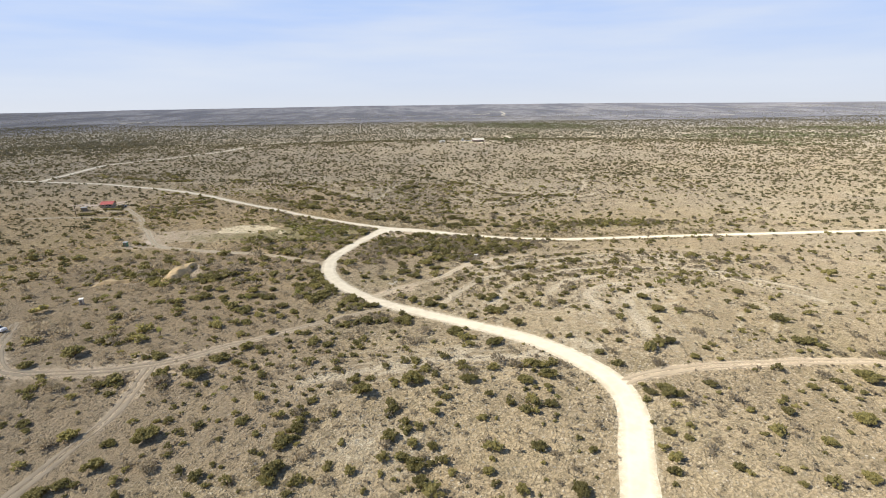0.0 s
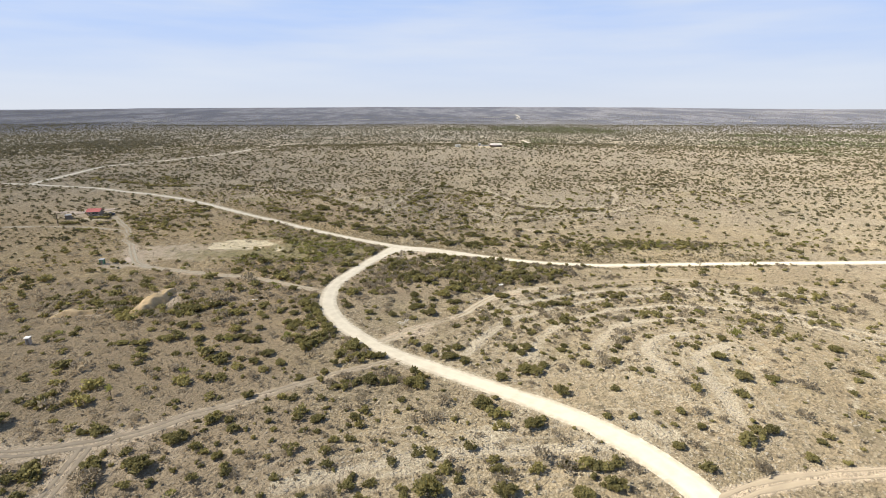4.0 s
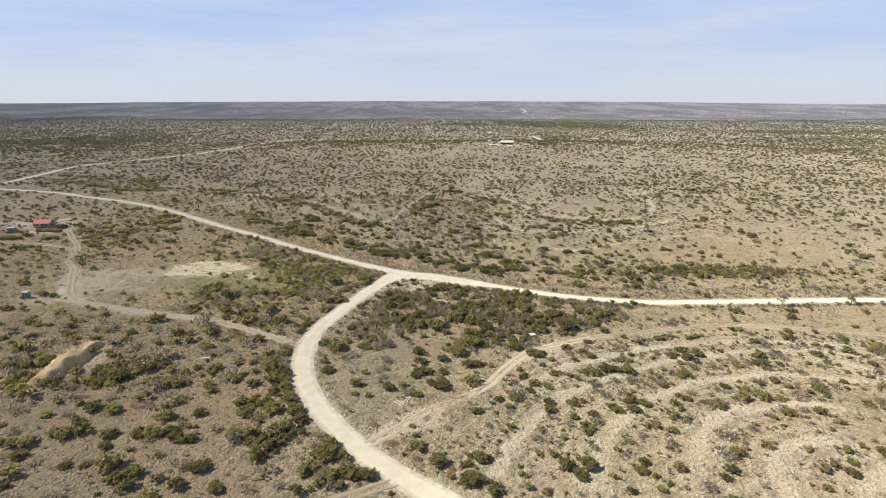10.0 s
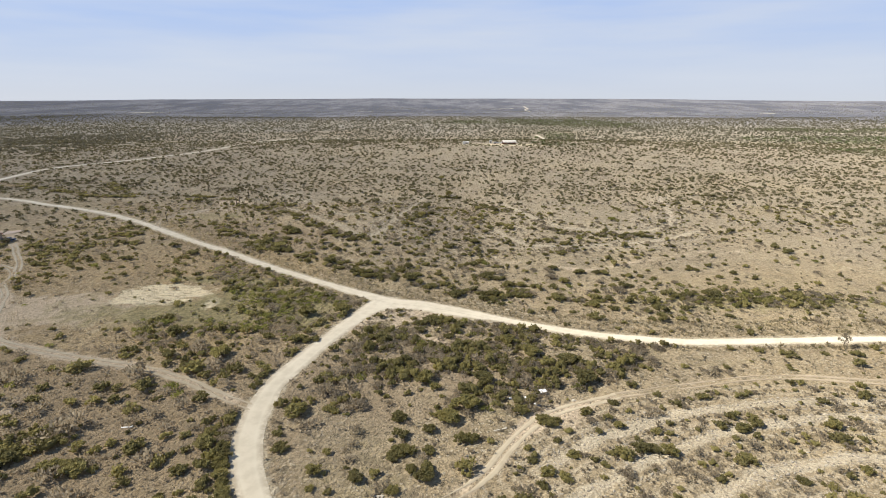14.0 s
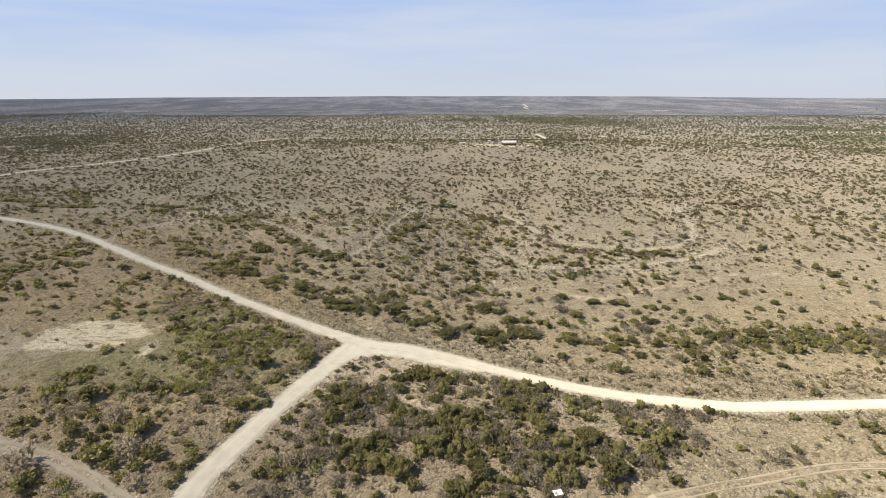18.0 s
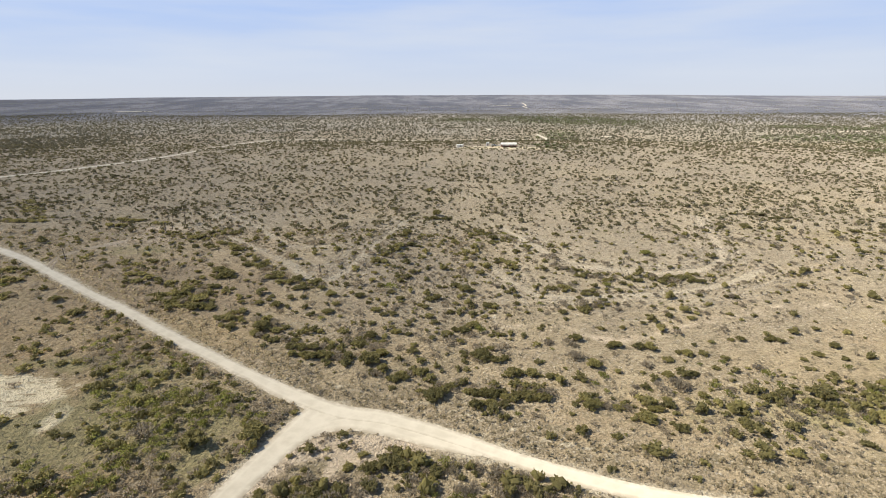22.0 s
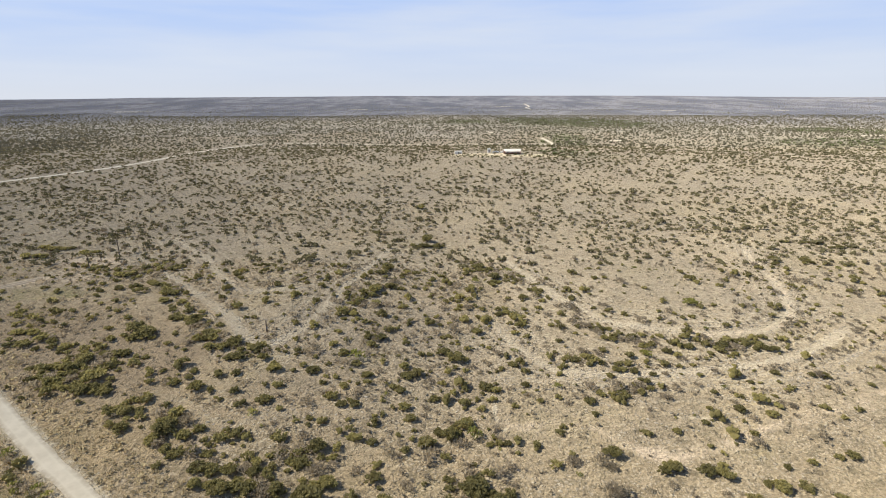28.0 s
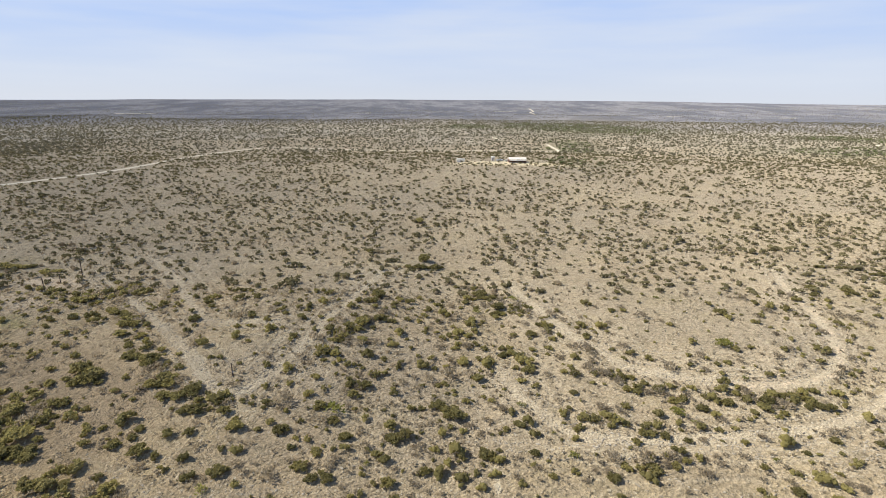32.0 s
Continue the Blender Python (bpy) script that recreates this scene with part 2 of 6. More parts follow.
M_GROUND = ground_material()
M_ROAD = road_material("caliche_road", (0.685, 0.612, 0.475), (0.60, 0.53, 0.40), (0.48, 0.405, 0.29))
M_TRAIL = road_material("dirt_track", (0.50, 0.425, 0.302), (0.44, 0.368, 0.258), (0.38, 0.315, 0.22), 0.08)
M_OLDTRAIL = road_material("old_dirt_track", (0.40, 0.325, 0.225), (0.345, 0.28, 0.195), (0.285, 0.235, 0.165), 0.05)
M_BANK = road_material("cut_earth", (0.64, 0.480, 0.270), (0.51, 0.380, 0.215), (0.41, 0.310, 0.182), 0.0)
M_JUNIPER = leaf_material("juniper_leaf", (0.195, 0.174, 0.076), (0.425, 0.372, 0.148), (0.330, 0.282, 0.142))
M_GREY = leaf_material("grey_twigs", (0.310, 0.260, 0.182), (0.430, 0.360, 0.255), (0.330, 0.284, 0.178))
M_STRAW = leaf_material("dry_grass", (0.330, 0.275, 0.165), (0.500, 0.420, 0.260), (0.300, 0.245, 0.150))
M_FRESH = leaf_material("fresh_leaf", (0.215, 0.220, 0.064), (0.340, 0.325, 0.100), (0.35, 0.29, 0.125))
# far shrubs: juniper leaf made greyer and flatter, haze put into its colour
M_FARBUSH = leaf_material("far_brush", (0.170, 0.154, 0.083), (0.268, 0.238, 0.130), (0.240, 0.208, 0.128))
# beyond the ridge the leaf is paled further by painted haze
M_HAZED = leaf_material("distant_brush", (0.205, 0.188, 0.125), (0.290, 0.262, 0.178), (0.275, 0.240, 0.175))
M_FARWOOD = leaf_material("far_wood", (0.158, 0.180, 0.085), (0.245, 0.268, 0.122), (0.23, 0.21, 0.13))
M_BARK = material("bark", (0.14, 0.11, 0.085), 0.95, 0.1)


# ---- lie of the land ----
def smooth(a, b, t):
    t = np.clip((t - a) / (b - a), 0, 1)
    return t * t * (3 - 2 * t)


def hump(x, y, cx, cy, sx, sy):
    return np.exp(-((x - cx) / sx) ** 2 - ((y - cy) / sy) ** 2)


def lattice(x, y, seed):
    """Smooth value noise, 0 to 1, one cell a unit."""
    xi, yi = np.floor(x).astype(np.int64), np.floor(y).astype(np.int64)
    fx, fy = x - xi, y - yi
    fx, fy = fx * fx * (3 - 2 * fx), fy * fy * (3 - 2 * fy)

    def hashed(i, j):
        k = (i * 374761393 + j * 668265263 + seed * 974711) & 0x7FFFFFFF
        k = ((k ^ (k >> 13)) * 1274126177) & 0x7FFFFFFF
        return ((k ^ (k >> 16)) & 0xFFFF) / 65535.0

    a, b, c, d = hashed(xi, yi), hashed(xi + 1, yi), hashed(xi, yi + 1), hashed(xi + 1, yi + 1)
    return (a * (1 - fx) + b * fx) * (1 - fy) + (c * (1 - fx) + d * fx) * fy


def land(x, y):
    """The broad height of the ground: the near hill, the creek flat, two spurs with a draw between, the ridge and the plain."""
    z = 5.2 * hump(x, y, 64, 150, 46, 38) + 2.2 * hump(x, y, -5, 108, 60, 26) + 1.0 * hump(x, y, 80, 70, 70, 40)
    z = z - 1.0 * smooth(150, 200, y) * (1 - smooth(290, 330, y))
    z = z + 4.5 * smooth(305, 400, y)
    z = z + 2.2 * hump(x, y, 75, 372, 50, 45) + 2.0 * hump(x, y, -38, 385, 40, 50) + 1.5 * hump(x, y, 140, 410, 40, 60)
    z = z - 1.6 * hump(x, y, 12, 390, 22, 90)
    z = z + 13.5 * hump(x, y, 60, 668, 330, 150) * smooth(420, 640, y)
    z = z + 3.5 * hump(x, y, -320, 440, 170, 170) + 5 * hump(x, y, -520, 700, 300, 260)
    r = np.hypot(x, y - 150)
    return z - 8 * smooth(950, 1800, r) + (64 - 55 * (x / (r + 1)) ** 2) * smooth(2700, 4750, r) + (15 * (lattice(x / 640, y / 420, 5) - 0.5) + 7 * (lattice(x / 210, y / 170, 6) - 0.5)) * smooth(1500, 2500, r) * (1 - 0.6 * smooth(3600, 4600, r))


def spline(points, step):
    """A smooth line through plan points, resampled."""
    p = np.array([points[0], *points, points[-1]], float)
    out = []
    for i in range(1, len(p) - 2):
        a, b, c, d = p[i - 1], p[i], p[i + 1], p[i + 2]
        k = max(2, int(np.hypot(*(c - b)) / step))
        for t in np.arange(k) / k:
            out.append(0.5 * (2 * b + (c - a) * t + (2 * a - 5 * b + 4 * c - d) * t * t + (3 * b - a - 3 * c + d) * t ** 3))
    out.append(p[-2])
    return np.array(out)


MAIN = spline([(-420, 428), (-360, 420), (-320, 415), (-300, 411.5), (-277, 406), (-249, 400), (-224, 390), (-203, 383), (-180, 373.8), (-157, 361.6), (-140.5, 350.7), (-116, 334.2), (-93, 319.2), (-66.6, 300.6), (-44.6, 285.5), (-28.8, 274.8), (-17, 268.5), (-7, 266.5), (5, 261), (18, 254), (30, 248.5), (41, 244.5), (52, 242), (64, 240), (80, 240), (97, 241), (130, 242), (182, 243), (260, 245), (420, 250)], 3)
SIDE = spline([(-23.5, 269.5), (-27.4, 259.5), (-31.2, 249.3), (-35.7, 237), (-38.2, 229.5), (-41.5, 218), (-41.8, 206), (-40, 196), (-36, 186), (-29, 174.5), (-20, 163.5), (-10, 154), (1, 145.5), (11, 137), (21, 128.5), (30, 120), (37, 111), (41, 104), (42.3, 97), (41.3, 89), (38, 79), (34, 68), (26, 48), (14, 20), (4, -20), (0, -90)], 2.5)
UPPER = spline([(-322, 415), (-307, 413), (-308, 428), (-310, 455), (-315.5, 490), (-317, 513), (-312, 531), (-297, 549), (-280, 571), (-266, 590), (-255, 606), (-245, 624), (-238, 648), (-235, 690), (-236, 740), (-236, 810), (-222, 872), (-185, 890), (-120, 870), (-50, 848), (16, 852), (64, 866), (130, 860)], 8)
SPURROAD = spline([(128, 850), (140, 846), (147, 880), (151, 930), (153, 985)], 8)
TWOTRACK = spline([(-20, 164), (-14, 170), (-8, 176), (4, 185), (12, 196), (19, 204), (28, 209), (38, 213)], 2)
HILLTRACK = spline([(38, 213), (55, 217), (78, 221), (104, 219), (127, 214), (148, 206), (190, 186)], 2)
DRIVEWAY = spline([(-43, 208), (-56, 215), (-69, 222), (-84, 227), (-97, 230), (-113, 235), (-125, 239), (-134, 246), (-141, 256), (-147, 266), (-152, 274), (-160, 282), (-163, 290), (-172, 300), (-186, 305), (-206, 308), (-240, 306)], 2)
YARDWAY = spline([(-166, 296), (-172, 305), (-180, 314), (-187, 322), (-193, 328)], 2)
LOWTRACK = spline([(-128, 150), (-121, 135), (-112, 123), (-104, 118), (-89, 117), (-78, 118), (-64, 123), (-56, 129), (-47, 134), (-38, 141), (-28, 147), (-17, 152.5), (-11, 155)], 2)
FORKTRACK = spline([(-71, 119), (-69, 107), (-68.5, 96), (-70, 88), (-71.5, 80), (-74, 66), (-80, 40)], 2)
EASTTRACK = spline([(43, 101), (47, 103), (53, 105), (62, 107), (72, 108), (84, 109), (96, 110), (115, 109), (160, 100)], 2)
POLETRACK = spline([(-134, 344), (-141, 352), (-146, 364), (-141, 374), (-130, 384)], 2)

# pale rock benches that wrap the spurs
BENCHES = [spline(p, 3) for p in (
    [(134, 425), (125, 402), (122.5, 390), (118.5, 377), (111.5, 359), (102, 350), (92, 346), (83, 345), (74, 347), (67, 348), (60, 350), (54.5, 353), (50, 361), (45, 368), (39, 384), (33, 404)],
    [(123, 350), (109, 341), (100, 336), (89, 332), (79, 330), (69, 329), (55, 328.3), (45, 328.2), (37, 330), (33, 335), (28, 341), (25, 352)],
    [(-117, 415), (-93, 393), (-77, 378), (-65, 367), (-53, 355), (-45, 345.5), (-39, 341), (-34, 343.5), (-30, 351), (-26, 362), (-24, 374), (-19, 389), (-13, 420)],
    [(-109, 435), (-84, 408), (-67, 384), (-55, 372), (-48, 372), (-36, 373)],
    [(-57, 322), (-43, 314), (-33, 311), (-30, 313), (-21, 314.5), (-15, 316), (-8, 317.5)],
    [(19, 328), (36, 326.3), (49, 325.4), (61, 325.6), (74, 325), (87, 326), (99, 328.5), (115, 335), (132, 340)],
    [(5, 156), (10, 165), (18, 177), (32, 188), (48, 196), (64, 201), (82, 205), (100, 204), (120, 200)],
    [(21, 151), (27, 164), (38, 176), (54, 185), (74, 190), (96, 188), (115, 178)],
    [(36, 147), (42, 160), (54, 170), (72, 174), (90, 168)],
    [(51, 140), (50, 150), (56, 158), (66, 160)],
    [(59, 122), (60, 136), (62, 147), (72, 152)],
    [(15, 187), (26, 195), (42, 203), (60, 208), (86, 211), (110, 207), (130, 202)],
    [(-30, 106), (-15, 111), (0, 114), (20, 115), (34, 116.5)],
    [(88, 205), (100, 190), (112, 172), (128, 150)], [(98, 200), (112, 182), (130, 160)],
)]
# thinner beds beside them, and two spills of sand below the eastern spur
BEDS = [spline(p, 3) for p in (
    [(34, 386), (45, 381), (52, 366), (60, 359), (68, 356), (74, 354), (81, 350), (91, 351.5), (101, 357), (112, 367)],
    [(45, 322.5), (50, 318), (55, 314.5), (59, 312.5), (67, 313), (82, 318), (94, 322.5), (110, 327)],
    [(-51, 353.5), (-43, 352), (-36, 355), (-32, 364.5)],
    [(11.7, 392), (11.4, 362), (12, 340), (15, 330), (19, 320), (20, 313), (21.5, 309)],
    [(150, 425), (158, 415), (177, 413), (210, 414)],
)]
SPILLS = [spline(p, 3) for p in ([(20, 311.5), (26, 311.3), (35, 310.3), (41, 309), (47, 305), (51, 302)], [(51, 302), (63, 305), (77, 310), (91, 314), (102, 318), (125, 322)])]


def reach(x, y, line):
    """Distance of each plan point from a line."""
    best = np.full(x.shape, 1e9)
    lo, hi = line.min(0) - 40, line.max(0) + 40
    near = (x > lo[0]) & (x < hi[0]) & (y > lo[1]) & (y < hi[1])
    px, py = x[near], y[near]
    got = np.full(px.shape, 1e9)
    for a, b in zip(line[:-1], line[1:]):
        d = b - a
        t = np.clip(((px - a[0]) * d[0] + (py - a[1]) * d[1]) / max(d @ d, 1e-9), 0, 1)
        got = np.minimum(got, np.hypot(px - a[0] - t * d[0], py - a[1] - t * d[1]))
    best[near] = got
    return best


EAST_FLARE = spline([(-33, 243), (-30, 250), (-27, 257), (-23, 262.8), (-16, 265.4), (-8, 263.8), (2, 259.6), (12, 255.5)], 1.5)
APRON = spline([(-29, 246.5), (-25.4, 253), (-21.5, 257), (-15, 259.2), (-6, 257.5)], 1.5)
FOOTPATH = spline([(-10, 258), (-15, 254), (-16.3, 251.2), (-14.8, 248.7), (-10.6, 246.3), (-4.9, 241.9), (2, 236)], 1.5)
JUNCTION = spline([(-22.5, 265.5), (-19.5, 269)], 2)
ROADS = ((JUNCTION, 4.0), (EAST_FLARE, 2.2), (MAIN, 2.1), (SIDE, 2.6), (UPPER, 2.8), (SPURROAD, 3.0))
TRACKS = (TWOTRACK, HILLTRACK, DRIVEWAY, YARDWAY, LOWTRACK, FORKTRACK, EASTTRACK, POLETRACK)


def road_gap(x, y):
    """Distance beyond the edge of the nearest road."""
    return np.min([reach(x, y, line) - w for line, w in ROADS], axis=0)


def track_gap(x, y):
    return np.min([reach(x, y, line) for line in TRACKS], axis=0)


def height(x, y):
    x, y = np.atleast_1d(np.asarray(x, float)), np.atleast_1d(np.asarray(y, float))
    z = land(x, y)
    rough = 0.7 * (lattice(x / 9, y / 9, 1) - 0.5) + 0.28 * (lattice(x / 2.7, y / 2.7, 2) - 0.5)
    gap = np.minimum(road_gap(x, y), track_gap(x, y) - 1.4)
    z = z + rough * smooth(0.5, 5, gap)
    # cut bank, steep on its south face
    z = z + 1.6 * hump(x, y, -99, 206, 10, 9) * smooth(191, 199, y + 2.5 * lattice(x / 3, y / 3, 3))
    return z


def mesh_of(name, verts, tris, mats, attrs=None, flat=False, index=None):
    me = bpy.data.meshes.new(name)
    verts, tris = np.asarray(verts, np.float32), np.asarray(tris, np.int32)
    me.vertices.add(len(verts))
    me.vertices.foreach_set("co", verts.ravel())
    k = tris.shape[1]
    me.loops.add(tris.size)
    me.loops.foreach_set("vertex_index", tris.ravel())
    me.polygons.add(len(tris))
    me.polygons.foreach_set("loop_start", np.arange(0, tris.size, k, dtype=np.int32))
    me.polygons.foreach_set("use_smooth", np.full(len(tris), not flat))
    for m in mats:
        me.materials.append(m)
    if index is not None:
        me.polygons.foreach_set("material_index", np.asarray(index, np.int32))
    for key, values in (attrs or {}).items():
        me.attributes.new(key, "FLOAT", "POINT").data.foreach_set("value", np.asarray(values, np.float32))
    me.update(calc_edges=True)
    return me


def steps(fine_a, fine_b, fine, end_a, end_b, grow):
    mid = list(np.arange(fine_a, fine_b + fine / 2, fine))
    up, d = [mid[-1]], fine
    while up[-1] < end_b:
        d = min(d * grow, 160)
        up.append(up[-1] + d)
    down, d = [mid[0]], fine
    while down[-1] > end_a:
        d = min(d * grow, 160)
        down.append(down[-1] - d)
    return np.array(down[:0:-1] + mid + up[1:])


def woods(x, y):
    """Where darker green wood covers the plain."""
    return np.max([hump(x, y, *w) for w in ((600, 880, 190, 95), (480, 690, 60, 45), (165, 890, 36, 70), (190, 1005, 34, 75), (118, 668, 30, 30), (320, 1560, 210, 380), (720, 1150, 110, 120), (60, 1560, 80, 160), (980, 1150, 160, 120))], axis=0)


def build_ground():
    gx, gy = steps(-135, 150, 1.6, -4900, 4900, 1.045), steps(60, 430, 1.6, -2500, 4930, 1.03)
    X, Y = np.meshgrid(gx, gy)
    x, y = X.ravel(), Y.ravel()
    gap = road_gap(x, y)
    z = height(x, y)
    z = z - 0.07 * (1 - smooth(-1.3, -0.2, gap))
    nx, ny = len(gx), len(gy)
    i = (np.arange(ny - 1)[:, None] * nx + np.arange(nx - 1)[None, :]).ravel()
    quads = np.stack([i, i + 1, i + nx + 1, i + nx], -1)
    bare = 0.9 * np.exp(-(np.maximum(gap, 0) / 1.6) ** 2) * 0.8
    tg = track_gap(x, y)
    bare = np.maximum(bare, 0.2 * (1 - smooth(1.0, 2.6, tg)))
    wx, wy = x + 3.5 * (lattice(x / 9, y / 9, 61) - 0.5) + 1.2 * (lattice(x / 2.6, y / 2.6, 62) - 0.5), y + 3.5 * (lattice(x / 9, y / 9, 63) - 0.5) + 1.2 * (lattice(x / 2.6, y / 2.6, 64) - 0.5)
    ledge = np.full(x.shape, 16.0)
    for k, line in enumerate(BENCHES):
        w = 3.0 if k == 4 else 1.9 if k in (0, 2) else 0.9
        d = reach(wx, wy, line)
        if k not in (4, 5):
            ledge = np.minimum(ledge, reach(x, y, line))
        bare = np.maximum(bare, (0.48 if k == 4 else 0.4 if k in (0, 1, 5) else 0.3 if k in (2, 3) else 0.72) * (0.52 + 0.75 * lattice(x / 9, y / 9, 80 + k)) * np.exp(-(np.maximum(d - 0.6, 0) / (1.1 * w)) ** 2))
    for k, line in enumerate(BEDS):
        bare = np.maximum(bare, 0.62 * (0.5 + 0.8 * lattice(x / 7, y / 7, 110 + k)) * np.exp(-(reach(wx, wy, line) / 1.1) ** 2))
    dome = land(x, y)
    ring = np.abs(((dome / 0.85 + 0.35 * lattice(x / 14, y / 14, 8)) % 1) - 0.5)
    hill = smooth(1.0, 2.4, dome) * (smooth(90, 110, y) * (1 - smooth(205, 225, y)) + smooth(320, 345, y) * (1 - smooth(430, 470, y)) * 0.7)
    bare = np.maximum(bare, 0.58 * hill * smooth(0.30, 0.44, ring) * (0.5 + 0.7 * lattice(x / 8, y / 8, 9)))
    bare = np.maximum(bare, 1.4 * hump(x, y, 50, 648, 40, 14))
    bare = np.maximum(bare, 0.44 * hump(x, y, 60, 142, 62, 50))
    north = y - np.interp(x, MAIN[:, 0], MAIN[:, 1])
    bare = np.maximum(bare, 0.75 * np.exp(-((north - 9.5) / 1.0) ** 2) * smooth(-45, -15, x) * (1 - smooth(50, 90, x)) * (0.4 + 1.0 * lattice(x / 7, y / 7, 98)))
    bare = np.maximum(bare, 0.55 * hump(x, y, -10, 84, 24, 16))
    tan = 1.9 * hump(x, y, -99, 198, 6, 10) + 0.75 * hump(x, y, -128, 263, 26, 15) + 0.35 * hump(x, y, -100, 245, 60, 45) + 1.2 * hump(x, y, -117, 190, 14, 4)
    tan = tan + 0.42 * np.exp(-((north - 7) / 4.0) ** 2) * smooth(-100, -40, x) * (1 - smooth(100, 140, x)) + 1.1 * hump(x, y, -10, 257, 18, 4) + 1.1 * np.exp(-(reach(x, y, FOOTPATH) / 1.1) ** 2) + 0.5 * hump(x, y, 50, 234, 14, 4)
    tan = tan + (0.2 + 0.5 * smooth(62, 84, x)) * np.exp(-(reach(wx, wy, BENCHES[0]) / 1.5) ** 2) + 0.35 * np.exp(-(reach(wx, wy, BENCHES[2]) / 1.2) ** 2)
    for line in SPILLS:
        tan = tan + 0.60 * np.exp(-(reach(wx, wy, line) / 3.2) ** 2)
    tan = tan + 0.8 * hump(x, y, -37, 305, 7, 4)
    tan = tan + 0.55 * np.exp(-(reach(x, y, EASTTRACK) / 1.5) ** 2) + 0.95 * np.exp(-(reach(x, y, APRON) / 2.0) ** 2) + 0.6 * (1 - smooth(1.4, 3.0, tg)) * (1 - 0.3 * smooth(20, 50, x) * smooth(150, 170, y)) + 1.2 * hump(x, y, -212, 336, 24, 11) + 0.9 * hump(x, y, -140, 243, 9, 6) + 0.9 * hump(x, y, -124, 403, 16, 7) + 0.7 * hump(x, y, -120, 385, 18, 12) + 0.6 * hump(x, y, -75, 118, 60, 18) + 0.8 * hump(x, y, -10, 172, 11, 5) + 0.7 * hump(x, y, 22, 204, 14, 6)
    green = 0.70 * hump(x, y, -66, 270, 34, 22) + 0.6 * hump(x, y, -42, 254, 7, 12) + 0.75 * hump(x, y, -100, 264, 42, 22) + 0.6 * hump(x, y, -90, 290, 26, 5) + 0.7 * hump(x, y, 100, 268, 75, 12) + 0.7 * hump(x, y, -120, 372, 40, 10) + 0.35 * hump(x, y, 450, 1230, 330, 60)
    marl = 1.06 * np.exp(-(((wx + 99) / 18) ** 2 + ((wy - 275) / 11.5) ** 2) ** 1.5) + 0.8 * hump(x, y, -78, 266, 3, 6) + 0.2 * hump(x, y, -99, 197, 5, 8) + 0.5 * hump(x, y, -84, 200, 9, 2.5) + 1.15 * hump(x, y, 48, 647, 44, 10) + 0.9 * hump(x, y, 98, 641, 30, 5) + 0.6 * hump(x, y, -204, 322, 16, 5)
    loam = 1.05 * hump(x, y, -95, 165, 66, 55) + 1.0 * hump(x, y, -75, 100, 62, 36) + 0.8 * hump(x, y, -110, 345, 45, 26) + 0.7 * hump(x, y, -72, 332, 30, 20) + 0.45 * hump(x, y, 0, 345, 40, 30) + 0.75 * hump(x, y, -5, 225, 45, 25) + 0.25 * hump(x, y, -70, 255, 60, 40) + 0.7 * hump(x, y, -115, 205, 45, 25)
    wood = np.clip(woods(x, y), 0, 1)
    r = np.hypot(x, y - 150)
    far = smooth(750, 1100, r + 350 * (lattice(x / 160, y / 90, 12) - 0.5))
    # how far the painted haze colour takes over with distance
    haze_mask = smooth(1300, 2350, r + 500 * (lattice(x / 300, y / 500, 13) - 0.5))
    me = mesh_of("ground", np.stack([x, y, z], -1), quads, [M_GROUND], {"bare": bare, "tan": tan, "green": green, "far": far, "loam": loam, "marl": marl, "wood": wood, "ledge": ledge, "upland": np.maximum(smooth(288, 360, y), smooth(110, 220, x)), "distant": haze_mask, "dust": 0.18 * smooth(290, 350, y) + 0.44 * smooth(440, 640, y), "flat": smooth(-25, -65, x) * smooth(430, 330, y) * smooth(-420, -300, x) * smooth(115, 185, y)})
    return tagged(new("ground", me), "dry tan rangeland with pale limestone benches and thin grass", "ground", kind="structure")


def ribbon(name, line, half, mat, lift, seed, cross=9, wobble=0.28, taper=False):
    """A strip laid along a line, with an uneven edge and a low crown."""
    tang = np.gradient(line, axis=0)
    tang /= np.linalg.norm(tang, axis=1, keepdims=True)
    side = np.stack([tang[:, 1], -tang[:, 0]], -1)
    s = np.concatenate([[0], np.cumsum(np.linalg.norm(np.diff(line, axis=0), axis=1))])
    u = np.linspace(-1, 1, cross)
    half = np.asarray(half(line[:, 0], line[:, 1]) if callable(half) else np.full(len(line), half))
    if taper:
        half = half * np.sqrt(np.clip(np.sin(np.pi * np.linspace(0.03, 0.97, len(line))), 0, 1))
    wide = [half + wobble * (2 * lattice(s / 7, s * 0 + k, seed) + lattice(s / 1.9, s * 0 + k, seed + 1) - 1.5) for k in (0.0, 9.0)]
    w = np.where(u[None, :] < 0, wide[0][:, None], wide[1][:, None])
    P = line[:, None, :] + side[:, None, :] * (u[None, :, None] * w[:, :, None])
    x, y = P[..., 0].ravel(), P[..., 1].ravel()
    uu = np.tile(u, len(line))
    z = land(x, y) + lift * (1 - 0.9 * np.abs(uu) ** 3)
    n, m = len(line), cross
    i = (np.arange(n - 1)[:, None] * m + np.arange(m - 1)[None, :]).ravel()
    quads = np.stack([i, i + 1, i + m + 1, i + m], -1)
    track = np.exp(-((np.abs(uu) - 0.42) / 0.16) ** 2)
    return mesh_of(name, np.stack([x, y, z], -1), quads, [mat], {"edge": np.abs(uu), "track": track})


def part(name, data, parent, label="", m=None):
    ob = new(name, data)
    ob.parent = parent
    if m is not None:
        ob.matrix_local = m
    if label:
        ob["label"] = label
    return ob


